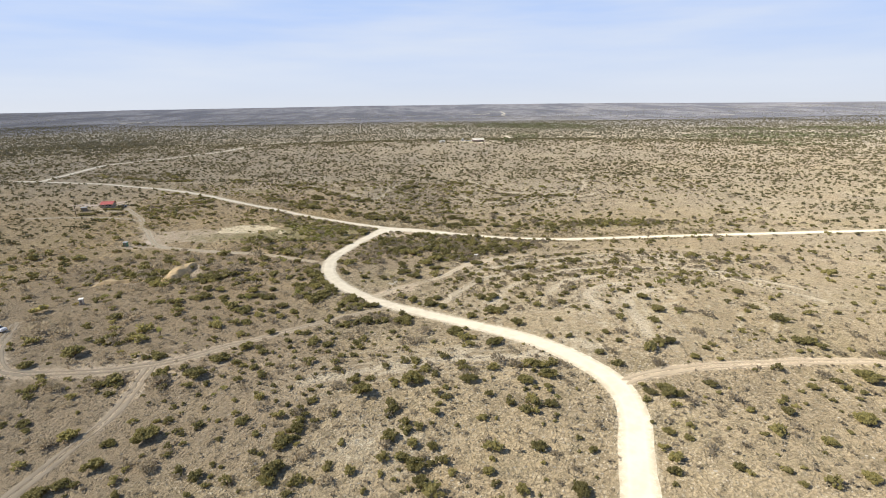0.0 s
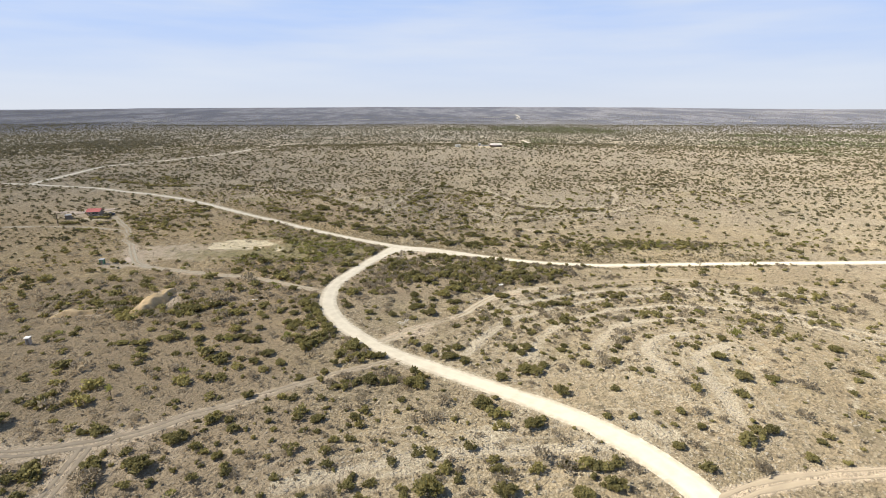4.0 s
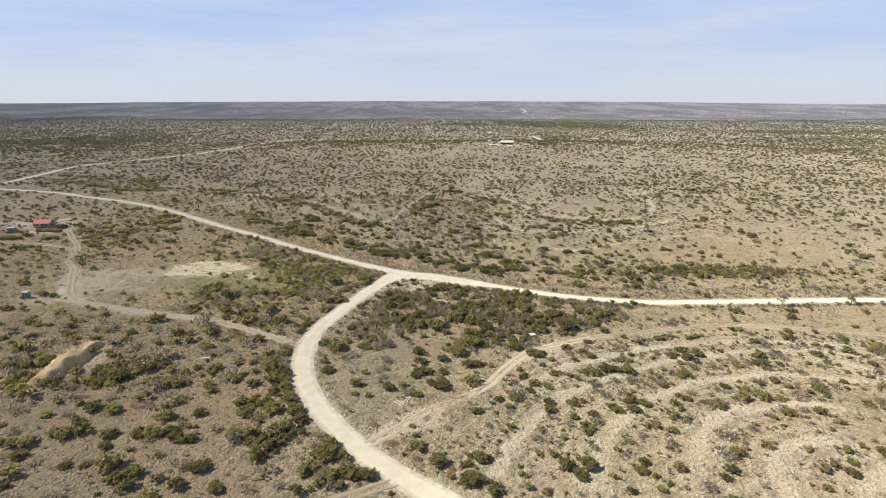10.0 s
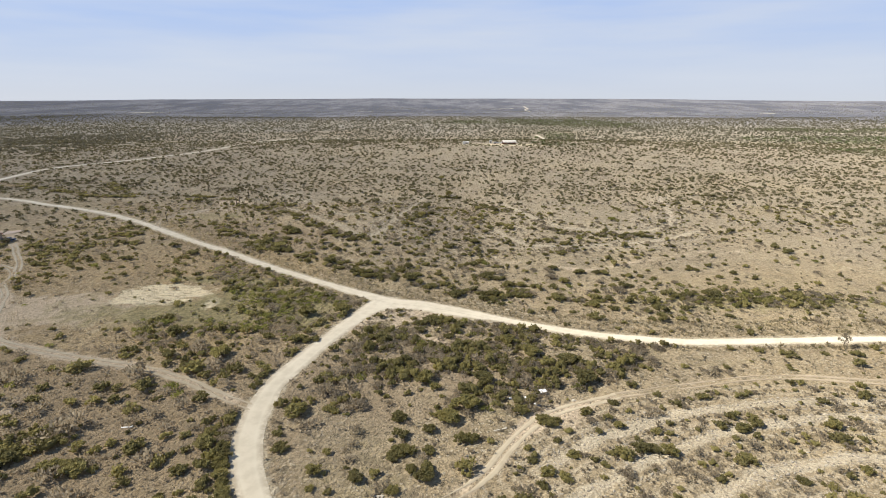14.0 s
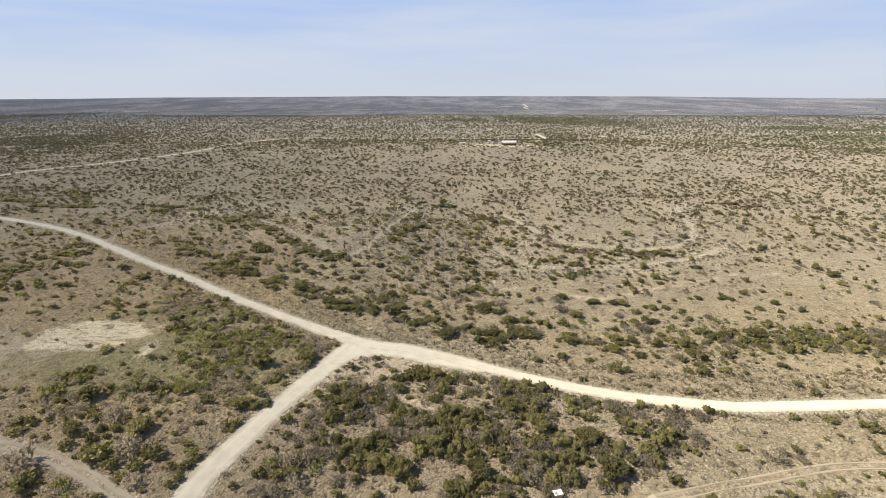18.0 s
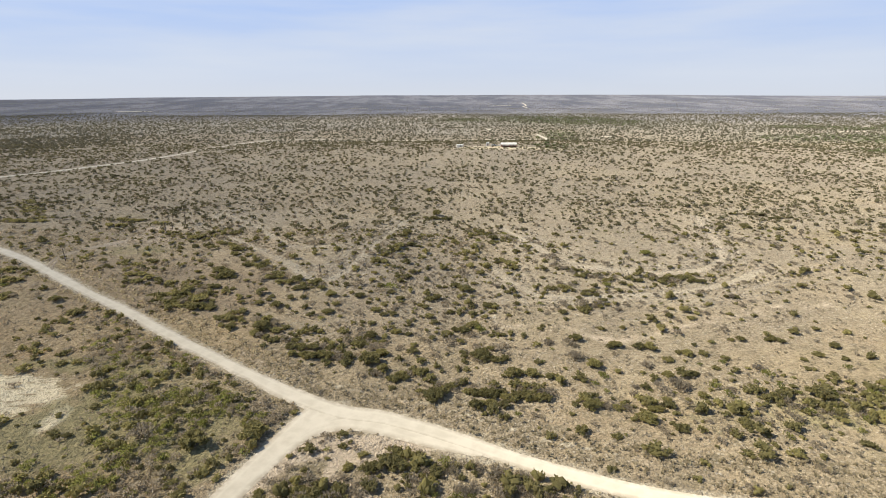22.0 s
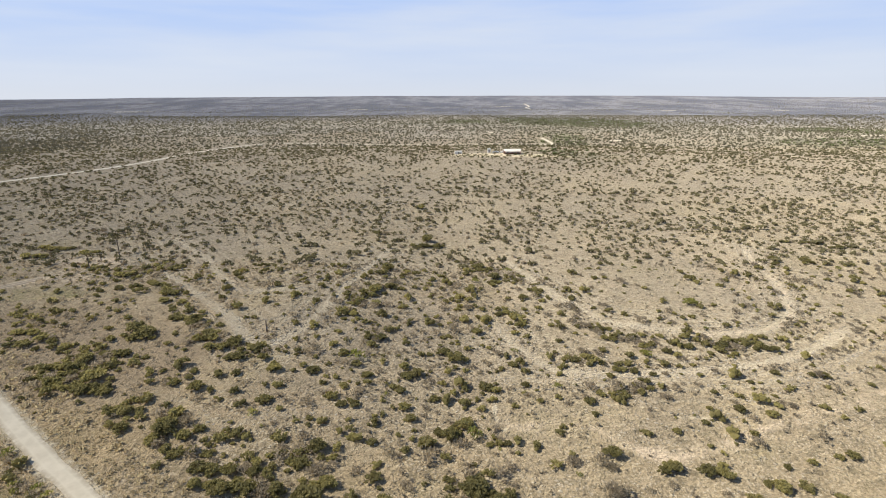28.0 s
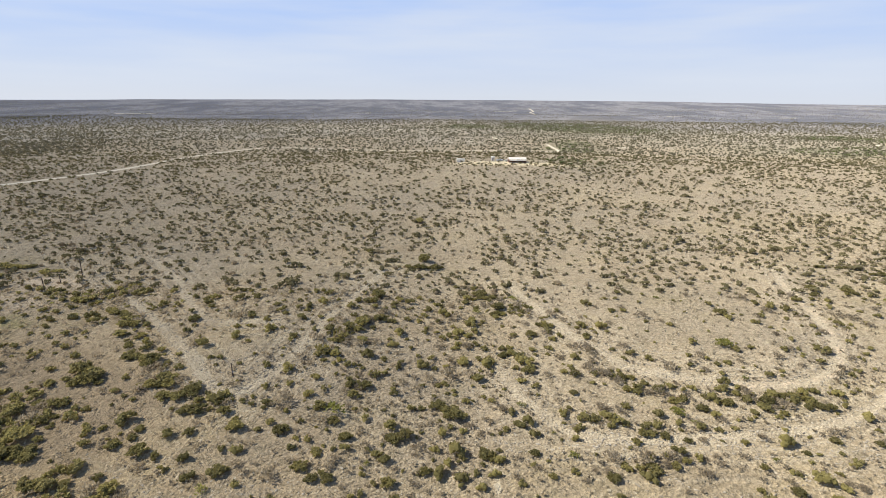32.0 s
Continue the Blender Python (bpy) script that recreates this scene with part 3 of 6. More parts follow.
def main_half(x, y):
    return 2.0 - 0.3 * (1 - smooth(-70, -30, x)) + 0.75 * hump(x, y, -18, 268, 20, 20)


def side_half(x, y):
    return 2.65 + 0.6 * (1 - smooth(90, 150, y)) + 0.35 * hump(x, y, -40, 198, 14, 14)


build_ground()
tagged(new("road", ribbon("main_road", MAIN, main_half, M_ROAD, 0.17, 21)), "pale caliche dirt road across the valley floor", "road", kind="structure")
tagged(new("road", ribbon("side_road", SIDE, side_half, M_ROAD, 0.12, 31)), "wide pale caliche road curving through scrub", "road", kind="structure")
tagged(new("road", ribbon("upper_road", UPPER, 2.8, M_ROAD, 0.30, 41)), "distant pale dirt road climbing the ridge", "road", kind="structure")
tagged(new("road", ribbon("far_road", SPURROAD, 2.2, M_ROAD, 0.30, 51)), "short bend of distant pale dirt road", "road", kind="structure")
tagged(new("road", ribbon("road_mouth", spline([(-29, 254.5), (-25.5, 261.5), (-22, 266), (-17.5, 270.2)], 1.2), lambda x, y: 2.3 + 1.5 * smooth(256, 265, y), M_ROAD, 0.12, 54, 9, 0.12)), "pale gravel mouth of the side road", "road", kind="structure")
tagged(new("road", ribbon("road_flare", EAST_FLARE, 2.7, M_ROAD, 0.11, 55, 7, 0.2, True)), "pale gravel flare where roads meet", "road", kind="structure")
M_YARD = road_material("pale_yard_dirt", (0.62, 0.500, 0.385), (0.54, 0.43, 0.325), (0.44, 0.355, 0.262), 0.0)
for line, half in (([(-240, 338), (-226, 335.5), (-216, 336.5), (-208, 342), (-200, 346)], 3.6), ([(-224, 324), (-214, 327), (-204, 324)], 1.8), ([(-154, 240.5), (-146, 242), (-139, 245.5)], 2.0), ([(-137, 246), (-141.5, 253)], 2.2)):
    tagged(new("pale_ground", ribbon("yard_dirt", spline(line, 1.5), half, M_YARD, 0.12, 59, 9, 0.35 * half, True)), "pale pinkish bare dirt of the house yard", "bare ground", kind="structure")
for name, line, half in (
        ("far_road", [(487, 3363), (480, 3154), (449, 3060), (462, 2900), (446, 2734)], 5), ("far_clearing", [(-140, 1362), (-112, 1370), (-84, 1366)], 9),
        ("far_clearing", [(-1470, 2560), (-1440, 2600), (-1380, 2600), (-1300, 2580)], 22), ("far_clearing", [(-443, 2800), (-400, 2780), (-362, 2770)], 14),
        ("far_road", [(270, 3150), (340, 3180), (400, 3200)], 12), ("far_clearing", [(234, 930), (253, 936)], 5), ("far_road", [(81, 1135), (90, 1095), (92, 1060)], 2.2),
        ("far_clearing", [(640, 1010), (700, 1030), (790, 1020)], 4), ("far_clearing", [(956, 2521), (1023, 2533)], 9), ("far_clearing", [(1440, 2520), (1500, 2500)], 9)):
    tagged(new("pale_ground", ribbon(name, spline(line, 12), half, M_ROAD, 0.8, 57, 5, 0.2 * half)), "pale bare clearing far out on the plain", "clearing", kind="structure")


def offset(line, d):
    tang = np.gradient(line, axis=0)
    tang /= np.linalg.norm(tang, axis=1, keepdims=True)
    return line + np.stack([tang[:, 1], -tang[:, 0]], -1) * d


for k, (line, label, soil) in enumerate((
        (TWOTRACK, "faint two-rut dirt track through dry grass", M_TRAIL), (HILLTRACK, "fading two-rut track round the foot of the hill", M_OLDTRAIL),
        (DRIVEWAY, "two-rut dirt driveway to the red-roofed house", M_TRAIL),
        (YARDWAY, "short dirt spur into the house yard", M_TRAIL), (LOWTRACK, "old reddish dirt track between shrubs", M_OLDTRAIL),
        (FORKTRACK, "faint dirt track forking off through shrubs", M_OLDTRAIL), (EASTTRACK, "pale two-rut dirt track leaving the road", M_OLDTRAIL),
        (POLETRACK, "faint dirt track up to the poles", M_OLDTRAIL))):
    track = tagged(new("dirt_track"), label, "track", "dirt tracks", "structure")
    for d in (-0.85, 0.85):
        part("rut", ribbon("rut", offset(line, d), 0.30 if line is HILLTRACK else 0.44, soil, 0.09, 60 + k, 5, 0.36), track)


def scarp(name, ax, ay, bx, by, wide, tall, label):
    """A cut bank of bare earth between two points: steep and gullied on its west side, gentle behind."""
    gx, gy = np.meshgrid(np.linspace(-0.15, 1.15, 71), np.linspace(-1, 1, 41))
    u, v = gx.ravel(), gy.ravel()
    length = math.hypot(bx - ax, by - ay)
    ex, ey = (bx - ax) / length, (by - ay) / length
    wander = 2.2 * (lattice(u * length / 4, u * 0, 91) - 0.5)
    x, y = ax + ex * u * length + ey * (v * wide + wander), ay + ey * u * length - ex * (v * wide + wander)
    along = smooth(-0.12, 0.2, u) * (1 - smooth(0.8, 1.12, u))
    gully = 0.34 * (lattice(u * length / 1.1, v * 0.9, 92) - 0.5) + 0.2 * (lattice(u * length / 0.45, v * 2, 94) - 0.5)
    face = smooth(0.75, 0.0, v + gully) * smooth(-1.0, -0.35, v + 0.5 * gully)
    z = land(x, y) - 0.35 + (tall + 0.35) * along * face * (0.6 + 0.8 * lattice(u * length / 3, v * 2, 93)) + 0.25 * along * face * (lattice(x / 0.5, y / 0.5, 95) - 0.5)
    i = (np.arange(40)[:, None] * 71 + np.arange(70)[None, :]).ravel()
    quads = np.stack([i, i + 1, i + 72, i + 71], -1)
    me = mesh_of(name, np.stack([x, y, z], -1), quads, [M_BANK], {"edge": np.clip(np.abs(v) + 0.3 * gully, 0, 1), "track": np.zeros(len(x))})
    return tagged(new(name, me), label, "earth bank", kind="structure")


scarp("earth_bank", -97.5, 211.0, -102.5, 188.0, 5.5, 2.3, "bare tan cut bank among dark junipers")
scarp("earth_bank", -109, 190.5, -127, 187.5, 3.6, 1.1, "low bare tan bank of eroded earth")


# ---- shrubs ----
def ico(level):
    bm = bmesh.new()
    bmesh.ops.create_icosphere(bm, subdivisions=level, radius=1)
    v = np.array([p.co[:] for p in bm.verts])
    f = np.array([[p.index for p in q.verts] for q in bm.faces])
    bm.free()
    return v, f


ICO1 = ico(1)
DOME = (ICO1[0], ICO1[1][ICO1[0][ICO1[1]].mean(1)[:, 2] > -0.6])     # the ball without its underside


def crown(seed, lobes, ball, cards, tall=0.8, spread=0.62, card=0.22, lump=1.0, slim=0.42, core=0.9):
    """A lumpy crown about 1 across its radius: lobes with jagged skins, and small leaf sprays over them."""
    r = np.random.RandomState(seed)
    V, F, n = [], [], 0
    centres = []
    squeeze = r.uniform(0.75, 1.0)
    for k in range(lobes):
        a = 2.4 * k + r.uniform(-0.5, 0.5)
        d = spread * math.sqrt((k + 0.3) / lobes) * r.uniform(0.8, 1.15)
        size = lump * r.uniform(0.30, 0.52) * (1.15 - 0.4 * d)
        c = np.array([d * math.cos(a), squeeze * d * math.sin(a), tall * r.uniform(0.30, 0.78) * (1 - 0.45 * d * d)])
        centres.append((c, size))
        if ball is None:
            continue
        v = ball[0] * (1 + r.uniform(-0.3, 0.3, (len(ball[0]), 1))) * size * np.array([1, 1, 1.05]) * core + c
        v[:, 2] = np.maximum(v[:, 2], 0.02)
        V.append(v)
        F.append(ball[1] + n)
        n += len(v)
    for k in range(cards):
        c, size = centres[r.randint(lobes)]
        d = r.normal(size=3)
        d[2] = abs(d[2]) * 0.9 - 0.1
        d /= np.linalg.norm(d)
        base = c + d * size * r.uniform(0.6, 1.0)
        base[2] = max(base[2], 0.05)
        out = d * 0.6 + np.array([0, 0, 0.7]) + r.normal(size=3) * 0.3
        out *= card * r.uniform(0.7, 1.5) / np.linalg.norm(out)
        side = np.cross(out, r.normal(size=3))
        side *= card * slim / max(np.linalg.norm(side), 1e-6)
        V.append(np.array([base - out * 0.3, base + side + out * 0.35, base + out, base - side + out * 0.35]))
        F.append(np.array([[0, 1, 2], [0, 2, 3]]) + n)
        n += 4
    return np.concatenate(V), np.concatenate(F)


CAP = (ICO1[0], ICO1[1][ICO1[0][ICO1[1]].mean(1)[:, 2] > 0.0])
NEAR = [crown(100 + k, 7 + k % 4, DOME, 84, 0.85 + 0.08 * (k % 3), 0.75, card=0.2, lump=0.78, slim=0.5, core=0.76) for k in range(10)]
MID = [crown(200 + k, 3 + k % 3, DOME, 30, 0.8 + 0.1 * (k % 3), 0.7, card=0.22, lump=0.95, slim=0.5, core=0.9) for k in range(12)]
FAR = [crown(300 + k, 2, CAP, 4, 0.75, 0.6, card=0.3, lump=1.3) for k in range(12)]
PLAIN = [crown(340 + k, 1, CAP, 0, 0.6, 0.3, lump=1.8) for k in range(6)]
TWIG = [crown(400 + k, 7, None, 104, 0.78, 0.74, card=0.24, slim=0.34) for k in range(6)]
TWIGFAR = [crown(500 + k, 4, None, 13, 0.7, 0.6, card=0.55, slim=0.5) for k in range(4)]
TUFT = [crown(600 + k, 2, None, 5, 0.6, 0.4, card=0.8) for k in range(4)]


def scatter_mesh(name, kinds, x, y, size, seed, mat, squash=0.0):
    """Joins many crowns, each turned and scaled by chance, into one mesh."""
    r = np.random.RandomState(seed)
    z = height(x, y) - 0.05
    which, turn = r.randint(len(kinds), size=len(x)), r.uniform(0, 2 * np.pi, len(x))
    tone, stretch = r.uniform(0, 1, len(x)), r.uniform(0.75, 1.4, len(x))
    V, F, T, n = [], [], [], 0
    for k, (v, f) in enumerate(kinds):
        pick = np.where(which == k)[0]
        if len(pick) == 0:
            continue
        c, s, g = np.cos(turn[pick])[:, None], np.sin(turn[pick])[:, None], size[pick][:, None]
        a, b = v[:, 0][None] * g * stretch[pick][:, None], v[:, 1][None] * g
        out = np.stack([x[pick][:, None] + a * c - b * s, y[pick][:, None] + a * s + b * c, z[pick][:, None] + v[:, 2][None] * g * (1 - squash)], -1)
        V.append(out.reshape(-1, 3))
        F.append((f[None] + (np.arange(len(pick)) * len(v))[:, None, None]).reshape(-1, 3) + n)
        T.append(np.repeat(tone[pick], len(v)))
        n += len(pick) * len(v)
    return mesh_of(name, np.concatenate(V), np.concatenate(F), [mat], {"tone": np.concatenate(T)}, flat=True)


# thickets and clearings: x, y, half sizes, how many times the usual cover
COVER = (
    (2, 236, 30, 15, 3.2), (-15, 245, 14, 12, 2.0), (-50, 272, 22, 12, 3.0), (-46, 192, 8, 22, 3.0), (100, 270, 65, 12, 1.7), (15, 292, 26, 10, 1.2),
    (-25, 300, 22, 10, 1.2), (-88, 322, 12, 10, 2.2), (-110, 210, 50, 24, 2.5), (-70, 235, 22, 14, 1.7), (-170, 305, 60, 25, 1.6), (-190, 400, 70, 14, 2.2),
    (-300, 470, 90, 60, 1.6), (-430, 640, 190, 150, 2.2), (-380, 330, 130, 70, 1.6), (15, 410, 14, 60, 1.5), (-20, 395, 12, 40, 1.8), (0, 400, 170, 60, 2.1), (-85, 320, 22, 20, 1.6), (-99, 275, 18, 12, 0.12), (-115, 258, 24, 14, 0.3), (-98, 196, 6, 8, 0.02), (-60, 100, 55, 40, 1.7), (60, 770, 340, 75, 0.4), (60, 146, 40, 32, 0.38), (75, 374, 42, 28, 0.25), (-55, 364, 36, 20, 0.5), (-85, 206, 42, 18, 2.0), (-85, 155, 55, 40, 1.9), (-20, 125, 50, 14, 1.3), (75, 440, 60, 40, 0.75),
    (-80, 345, 26, 18, 0.5), (85, 296, 60, 14, 0.3), (60, 655, 60, 20, 0.15), (-115, 372, 30, 10, 0.5), (30, 200, 16, 8, 0.4), (-212, 338, 20, 8, 0.25), (-180, 320, 16, 14, 2.4), (-120, 400, 14, 7, 0.3),
)


def cover(x, y):
    c = np.ones_like(x)
    for cx, cy, sx, sy, f in COVER:
        c = c * (1 + (f - 1) * hump(x, y, cx, cy, sx, sy))
    north = y - np.interp(x, MAIN[:, 0], MAIN[:, 1])
    c = c * (1 - 0.96 * np.exp(-((north - 6.5) / 6) ** 2) * smooth(-170, -110, x) * (1 - smooth(110, 150, x))) * (1 - np.exp(-(reach(x, y, FOOTPATH) / 1.6) ** 2))
    for line in BENCHES[:12]:
        d = reach(x, y, line)
        c = c * (1 + 2.6 * np.exp(-((d - 4) / 2.2) ** 2)) * (1 - 0.95 * np.exp(-(d / 2.2) ** 2))
    c = c * (1 + 0.75 * smooth(305, 345, y)) * (1 - 0.38 * smooth(15, 45, x) * smooth(300, 320, y) * smooth(410, 390, y))
    return c * (0.45 + 1.1 * lattice(x / 33, y / 33, 71)) * (0.6 + 0.8 * lattice(x / 11, y / 11, 72))


def clumps(x, y):
    """Uneven gathering of far shrubs, in drifts along the slope."""
    a, b = lattice(x / 15, y / 11, 73), lattice(x / 70, y / 38, 74)
    return (0.45 + 1.2 * smooth(0.30, 0.74, a)) * (0.72 + 0.56 * b)


def inside(x, y, ring):
    """Whether plan points lie within an outline."""
    got = np.full(len(x), False)
    for (ax, ay), (bx, by) in zip(ring, ring[1:] + ring[:1]):
        cross = (ay > y) != (by > y)
        got ^= cross & (x < ax + (y - ay) * (bx - ax) / (by - ay + 1e-9))
    return got


def sown(cell, x0, x1, y0, y1, share, seed):
    """Plan points on a shaken grid, thinned by the cover."""
    r = np.random.RandomState(seed)
    gx, gy = np.meshgrid(np.arange(x0, x1, cell), np.arange(y0, y1, cell))
    x, y = (gx + r.uniform(0, cell, gx.shape)).ravel(), (gy + r.uniform(0, cell, gx.shape)).ravel()
    keep = (r.uniform(0, 1, len(x)) < share * cover(x, y))
    return x[keep], y[keep]


def stuff(name, data, label, category):
    return tagged(new(name, data), label, category, kind="stuff")


def clear_of_roads(x, y, size):
    return (road_gap(x, y) > size * 0.9) & (track_gap(x, y) > 1.1 + size * 0.7)


# shrubs that stand out, area by area: x, y, radius
SOUTH_BANK_A = ((15.0, 70.5, 1.5), (-2.1, 73.4, 1.7), (-67.7, 73.9, 2.1), (-29.0, 75.0, 1.8), (9.9, 75.4, 1.4), (-65.1, 76.4, 1.8), (-42.1, 77.1, 1.7), (-3.1, 77.6, 2.1), (-28.8, 77.7, 2.4), (-51.8, 79.8, 2.2, "grey"), (-61.8, 80.4, 2.2), (0.0, 82.6, 1.4), (-28.8, 85.1, 2.3), (-8.2, 85.4, 1.9), (-75.3, 87.6, 2.3, "grey"), (-63.4, 87.6, 1.5), (-56.4, 88.8, 3.0), (-27.0, 89.1, 1.9), (-72.6, 90.0, 2.0), (-85.5, 95.5, 1.8), (-15.3, 100.2, 2.6), (8.7, 103.5, 2.2), (-4.2, 104.3, 3.1), (-88.3, 108.9, 2.8, "grey"), (-64.3, 109.2, 2.8, "grey"), (-56.3, 111.7, 2.9), (-65.4, 112.2, 2.6), (-43.6, 114.7, 1.5), (-54.3, 120.5, 2.5), (-103.7, 121.0, 2.3))
SOUTH_BANK_B = ((16.9, 122.2, 2.2), (-95.3, 126.6, 3.2), (-27.9, 126.7, 1.7), (-20.0, 127.2, 1.7), (-49.9, 127.4, 2.2))
SOUTH_EAST = ((62.3, 69.1, 1.0), (24.9, 69.9, 2.1), (75.1, 70.4, 1.8), (42.4, 73.5, 1.4), (53.9, 73.6, 1.2), (74.7, 79.4, 1.8), (30.0, 80.1, 1.1), (20.2, 81.4, 2.0), (49.3, 82.3, 1.1), (46.3, 84.1, 1.3), (86.8, 85.9, 2.5), (73.5, 89.2, 1.7), (25.3, 93.8, 1.6), (54.1, 96.0, 1.5), (51.7, 97.1, 2.9), (48.0, 97.2, 1.6), (85.7, 98.4, 1.3), (63.3, 100.0, 1.7), (26.2, 100.1, 1.1), (100.7, 100.6, 3.1), (21.6, 102.8, 2.2), (27.3, 104.8, 2.2), (54.9, 108.7, 2.3, "grey"), (65.3, 111.2, 1.5), (42.7, 114.7, 1.5), (59.5, 118.1, 1.9), (62.2, 118.3, 1.9), (49.5, 120.1, 1.2), (32.1, 124.0, 1.3), (47.7, 125.3, 1.3))
NEAR_HILL_A = ((7.1, 130.5, 2.6), (24.9, 133.9, 2.3), (73.3, 135.7, 1.7), (67.0, 136.3, 2.4), (12.3, 139.9, 1.3), (12.7, 141.9, 1.8), (21.3, 143.1, 2.0), (18.9, 144.7, 2.7), (40.7, 145.1, 1.6), (66.2, 145.2, 2.0), (56.3, 147.4, 1.0), (42.1, 150.8, 1.2), (4.3, 151.0, 1.7), (101.4, 153.5, 2.2), (65.1, 153.6, 1.2), (0.4, 153.6, 2.3), (19.2, 153.6, 1.7), (29.7, 154.0, 1.5), (2.9, 159.6, 2.0), (35.2, 173.0, 1.7), (32.2, 173.4, 1.6), (31.7, 174.9, 1.4), (3.2, 175.7, 1.5), (36.1, 177.4, 2.1), (18.6, 177.9, 1.6), (26.1, 178.2, 1.0), (8.0, 179.9, 1.2), (59.6, 183.0, 1.5), (46.1, 183.8, 1.2), (19.8, 185.3, 1.6))
NEAR_HILL_B = ((72.4, 185.5, 1.3), (-4.8, 186.0, 2.4), (17.0, 187.2, 1.7), (14.8, 190.5, 1.2), (22.9, 191.8, 1.4), (-4.4, 193.4, 1.7), (37.3, 193.9, 2.8), (2.7, 196.3, 2.1), (58.9, 199.5, 1.9), (78.1, 200.9, 2.1), (34.5, 201.1, 1.5), (22.5, 201.4, 1.4), (-0.8, 203.9, 3.0))
WEST_FLAT_A = ((-46.1, 136.7, 1.8), (-72.7, 140.9, 1.4), (-55.4, 144.7, 1.6), (-48.3, 145.7, 2.0, "grey"), (-56.4, 146.4, 1.6), (-69.6, 150.0, 2.1, "grey"), (-43.5, 153.0, 1.8), (-50.6, 153.8, 1.8), (-61.5, 157.1, 2.4, "grey"), (-84.4, 161.7, 1.9), (-69.7, 164.6, 1.6), (-91.8, 165.2, 1.9), (-45.0, 165.6, 2.0, "grey"), (-79.9, 166.6, 1.8), (-56.1, 166.7, 2.8), (-61.9, 168.8, 3.5), (-79.9, 172.1, 1.7), (-63.2, 174.1, 2.4), (-56.4, 175.4, 1.7), (-46.7, 175.5, 2.3), (-75.9, 176.7, 2.1), (-80.4, 177.0, 2.2), (-103.3, 184.9, 2.9), (-42.2, 186.2, 2.8), (-68.2, 187.8, 2.4), (-49.5, 187.9, 1.8), (-73.8, 189.6, 2.4), (-83.3, 190.9, 3.2), (-86.8, 193.3, 3.5), (-48.2, 195.4, 2.8))
WEST_FLAT_B = ((-47.9, 203.9, 2.8), (-60.1, 231.8, 3.4))
BEND = ((-7.8, 140.4, 3.0), (-19.1, 143.0, 2.5), (-36.4, 144.9, 1.5), (-31.0, 147.6, 1.4), (-21.8, 154.4, 4.0), (-5.4, 159.1, 2.2), (-26.5, 161.6, 2.9), (-38.5, 163.6, 2.0, "fresh"), (-41.4, 177.0, 2.7), (-38.1, 178.3, 2.6), (-10.3, 182.8, 1.6), (-24.8, 183.7, 1.1), (-17.3, 186.2, 1.9), (-25.2, 187.9, 1.9), (-10.1, 192.5, 2.1), (-33.1, 194.4, 1.9), (-11.0, 203.9, 2.2))
THICKET = ((28.9, 206.0, 1.6), (14.8, 206.2, 2.0), (-33.2, 206.2, 3.1), (-20.6, 208.7, 3.1, "grey"), (3.2, 208.7, 4.1), (35.9, 209.6, 1.3), (-28.2, 213.8, 3.3, "grey"), (32.4, 219.4, 3.4), (-6.3, 219.4, 3.8), (8.0, 219.5, 3.8), (30.3, 228.8, 3.6), (21.6, 232.3, 3.7), (-67.9, 235.3, 4.3, "grey"), (-18.4, 239.3, 3.0), (16.2, 239.6, 2.8), (-37.0, 241.1, 3.5, "fresh"), (-77.9, 242.8, 4.5), (-44.5, 258.4, 4.4), (39.3, 260.1, 1.2), (-56.3, 260.7, 3.9, "grey"), (-33.8, 260.9, 4.1), (32.5, 261.7, 1.8))
CREEK_WEST = ((16.5, 271.5, 2.8), (24.8, 272.3, 3.1), (2.4, 274.5, 3.2), (10.8, 274.5, 3.2), (-5.4, 281.9, 1.8), (30.5, 282.7, 1.7), (26.2, 284.0, 2.1), (-12.1, 284.1, 1.9, "grey"), (21.7, 284.2, 2.5), (-1.8, 285.4, 3.1), (-14.3, 290.2, 3.6), (-23.5, 291.4, 3.9), (14.6, 293.2, 5.3), (-3.7, 295.5, 1.9), (-14.3, 297.4, 2.5, "grey"), (-32.9, 298.0, 3.4), (33.3, 299.7, 1.8, "grey"), (-15.8, 303.4, 2.3), (18.2, 305.4, 2.6), (5.5, 305.5, 2.0), (10.7, 307.4, 2.4), (-48.1, 308.2, 3.2))
CREEK_EAST_A = ((52.9, 262.3, 1.8), (47.4, 265.6, 2.4), (41.6, 268.3, 2.2), (52.6, 270.0, 2.5), (38.2, 270.2, 3.1), (78.9, 272.6, 2.9), (63.2, 273.7, 1.4), (89.5, 273.9, 3.5), (59.4, 277.8, 3.5, "grey"), (49.9, 277.9, 2.5), (99.4, 283.0, 1.3), (65.8, 283.7, 1.4), (82.5, 285.5, 1.8, "grey"), (55.7, 287.7, 1.9, "grey"), (42.6, 287.9, 2.5), (107.4, 289.8, 1.3), (96.8, 289.8, 1.2), (62.4, 290.6, 1.6), (38.8, 292.4, 2.4, "grey"), (102.4, 292.4, 1.7), (72.6, 293.1, 1.7), (68.4, 293.2, 2.0), (66.4, 294.1, 1.1), (110.2, 297.2, 1.8), (58.1, 297.3, 2.5), (51.6, 297.4, 2.5), (72.6, 298.3, 1.0), (77.9, 299.3, 1.1), (84.5, 300.1, 1.8), (96.0, 301.2, 2.8))
CREEK_EAST_B = ((41.3, 301.9, 2.5), (104.0, 304.9, 1.9), (71.7, 307.6, 1.2), (56.7, 308.5, 1.4))
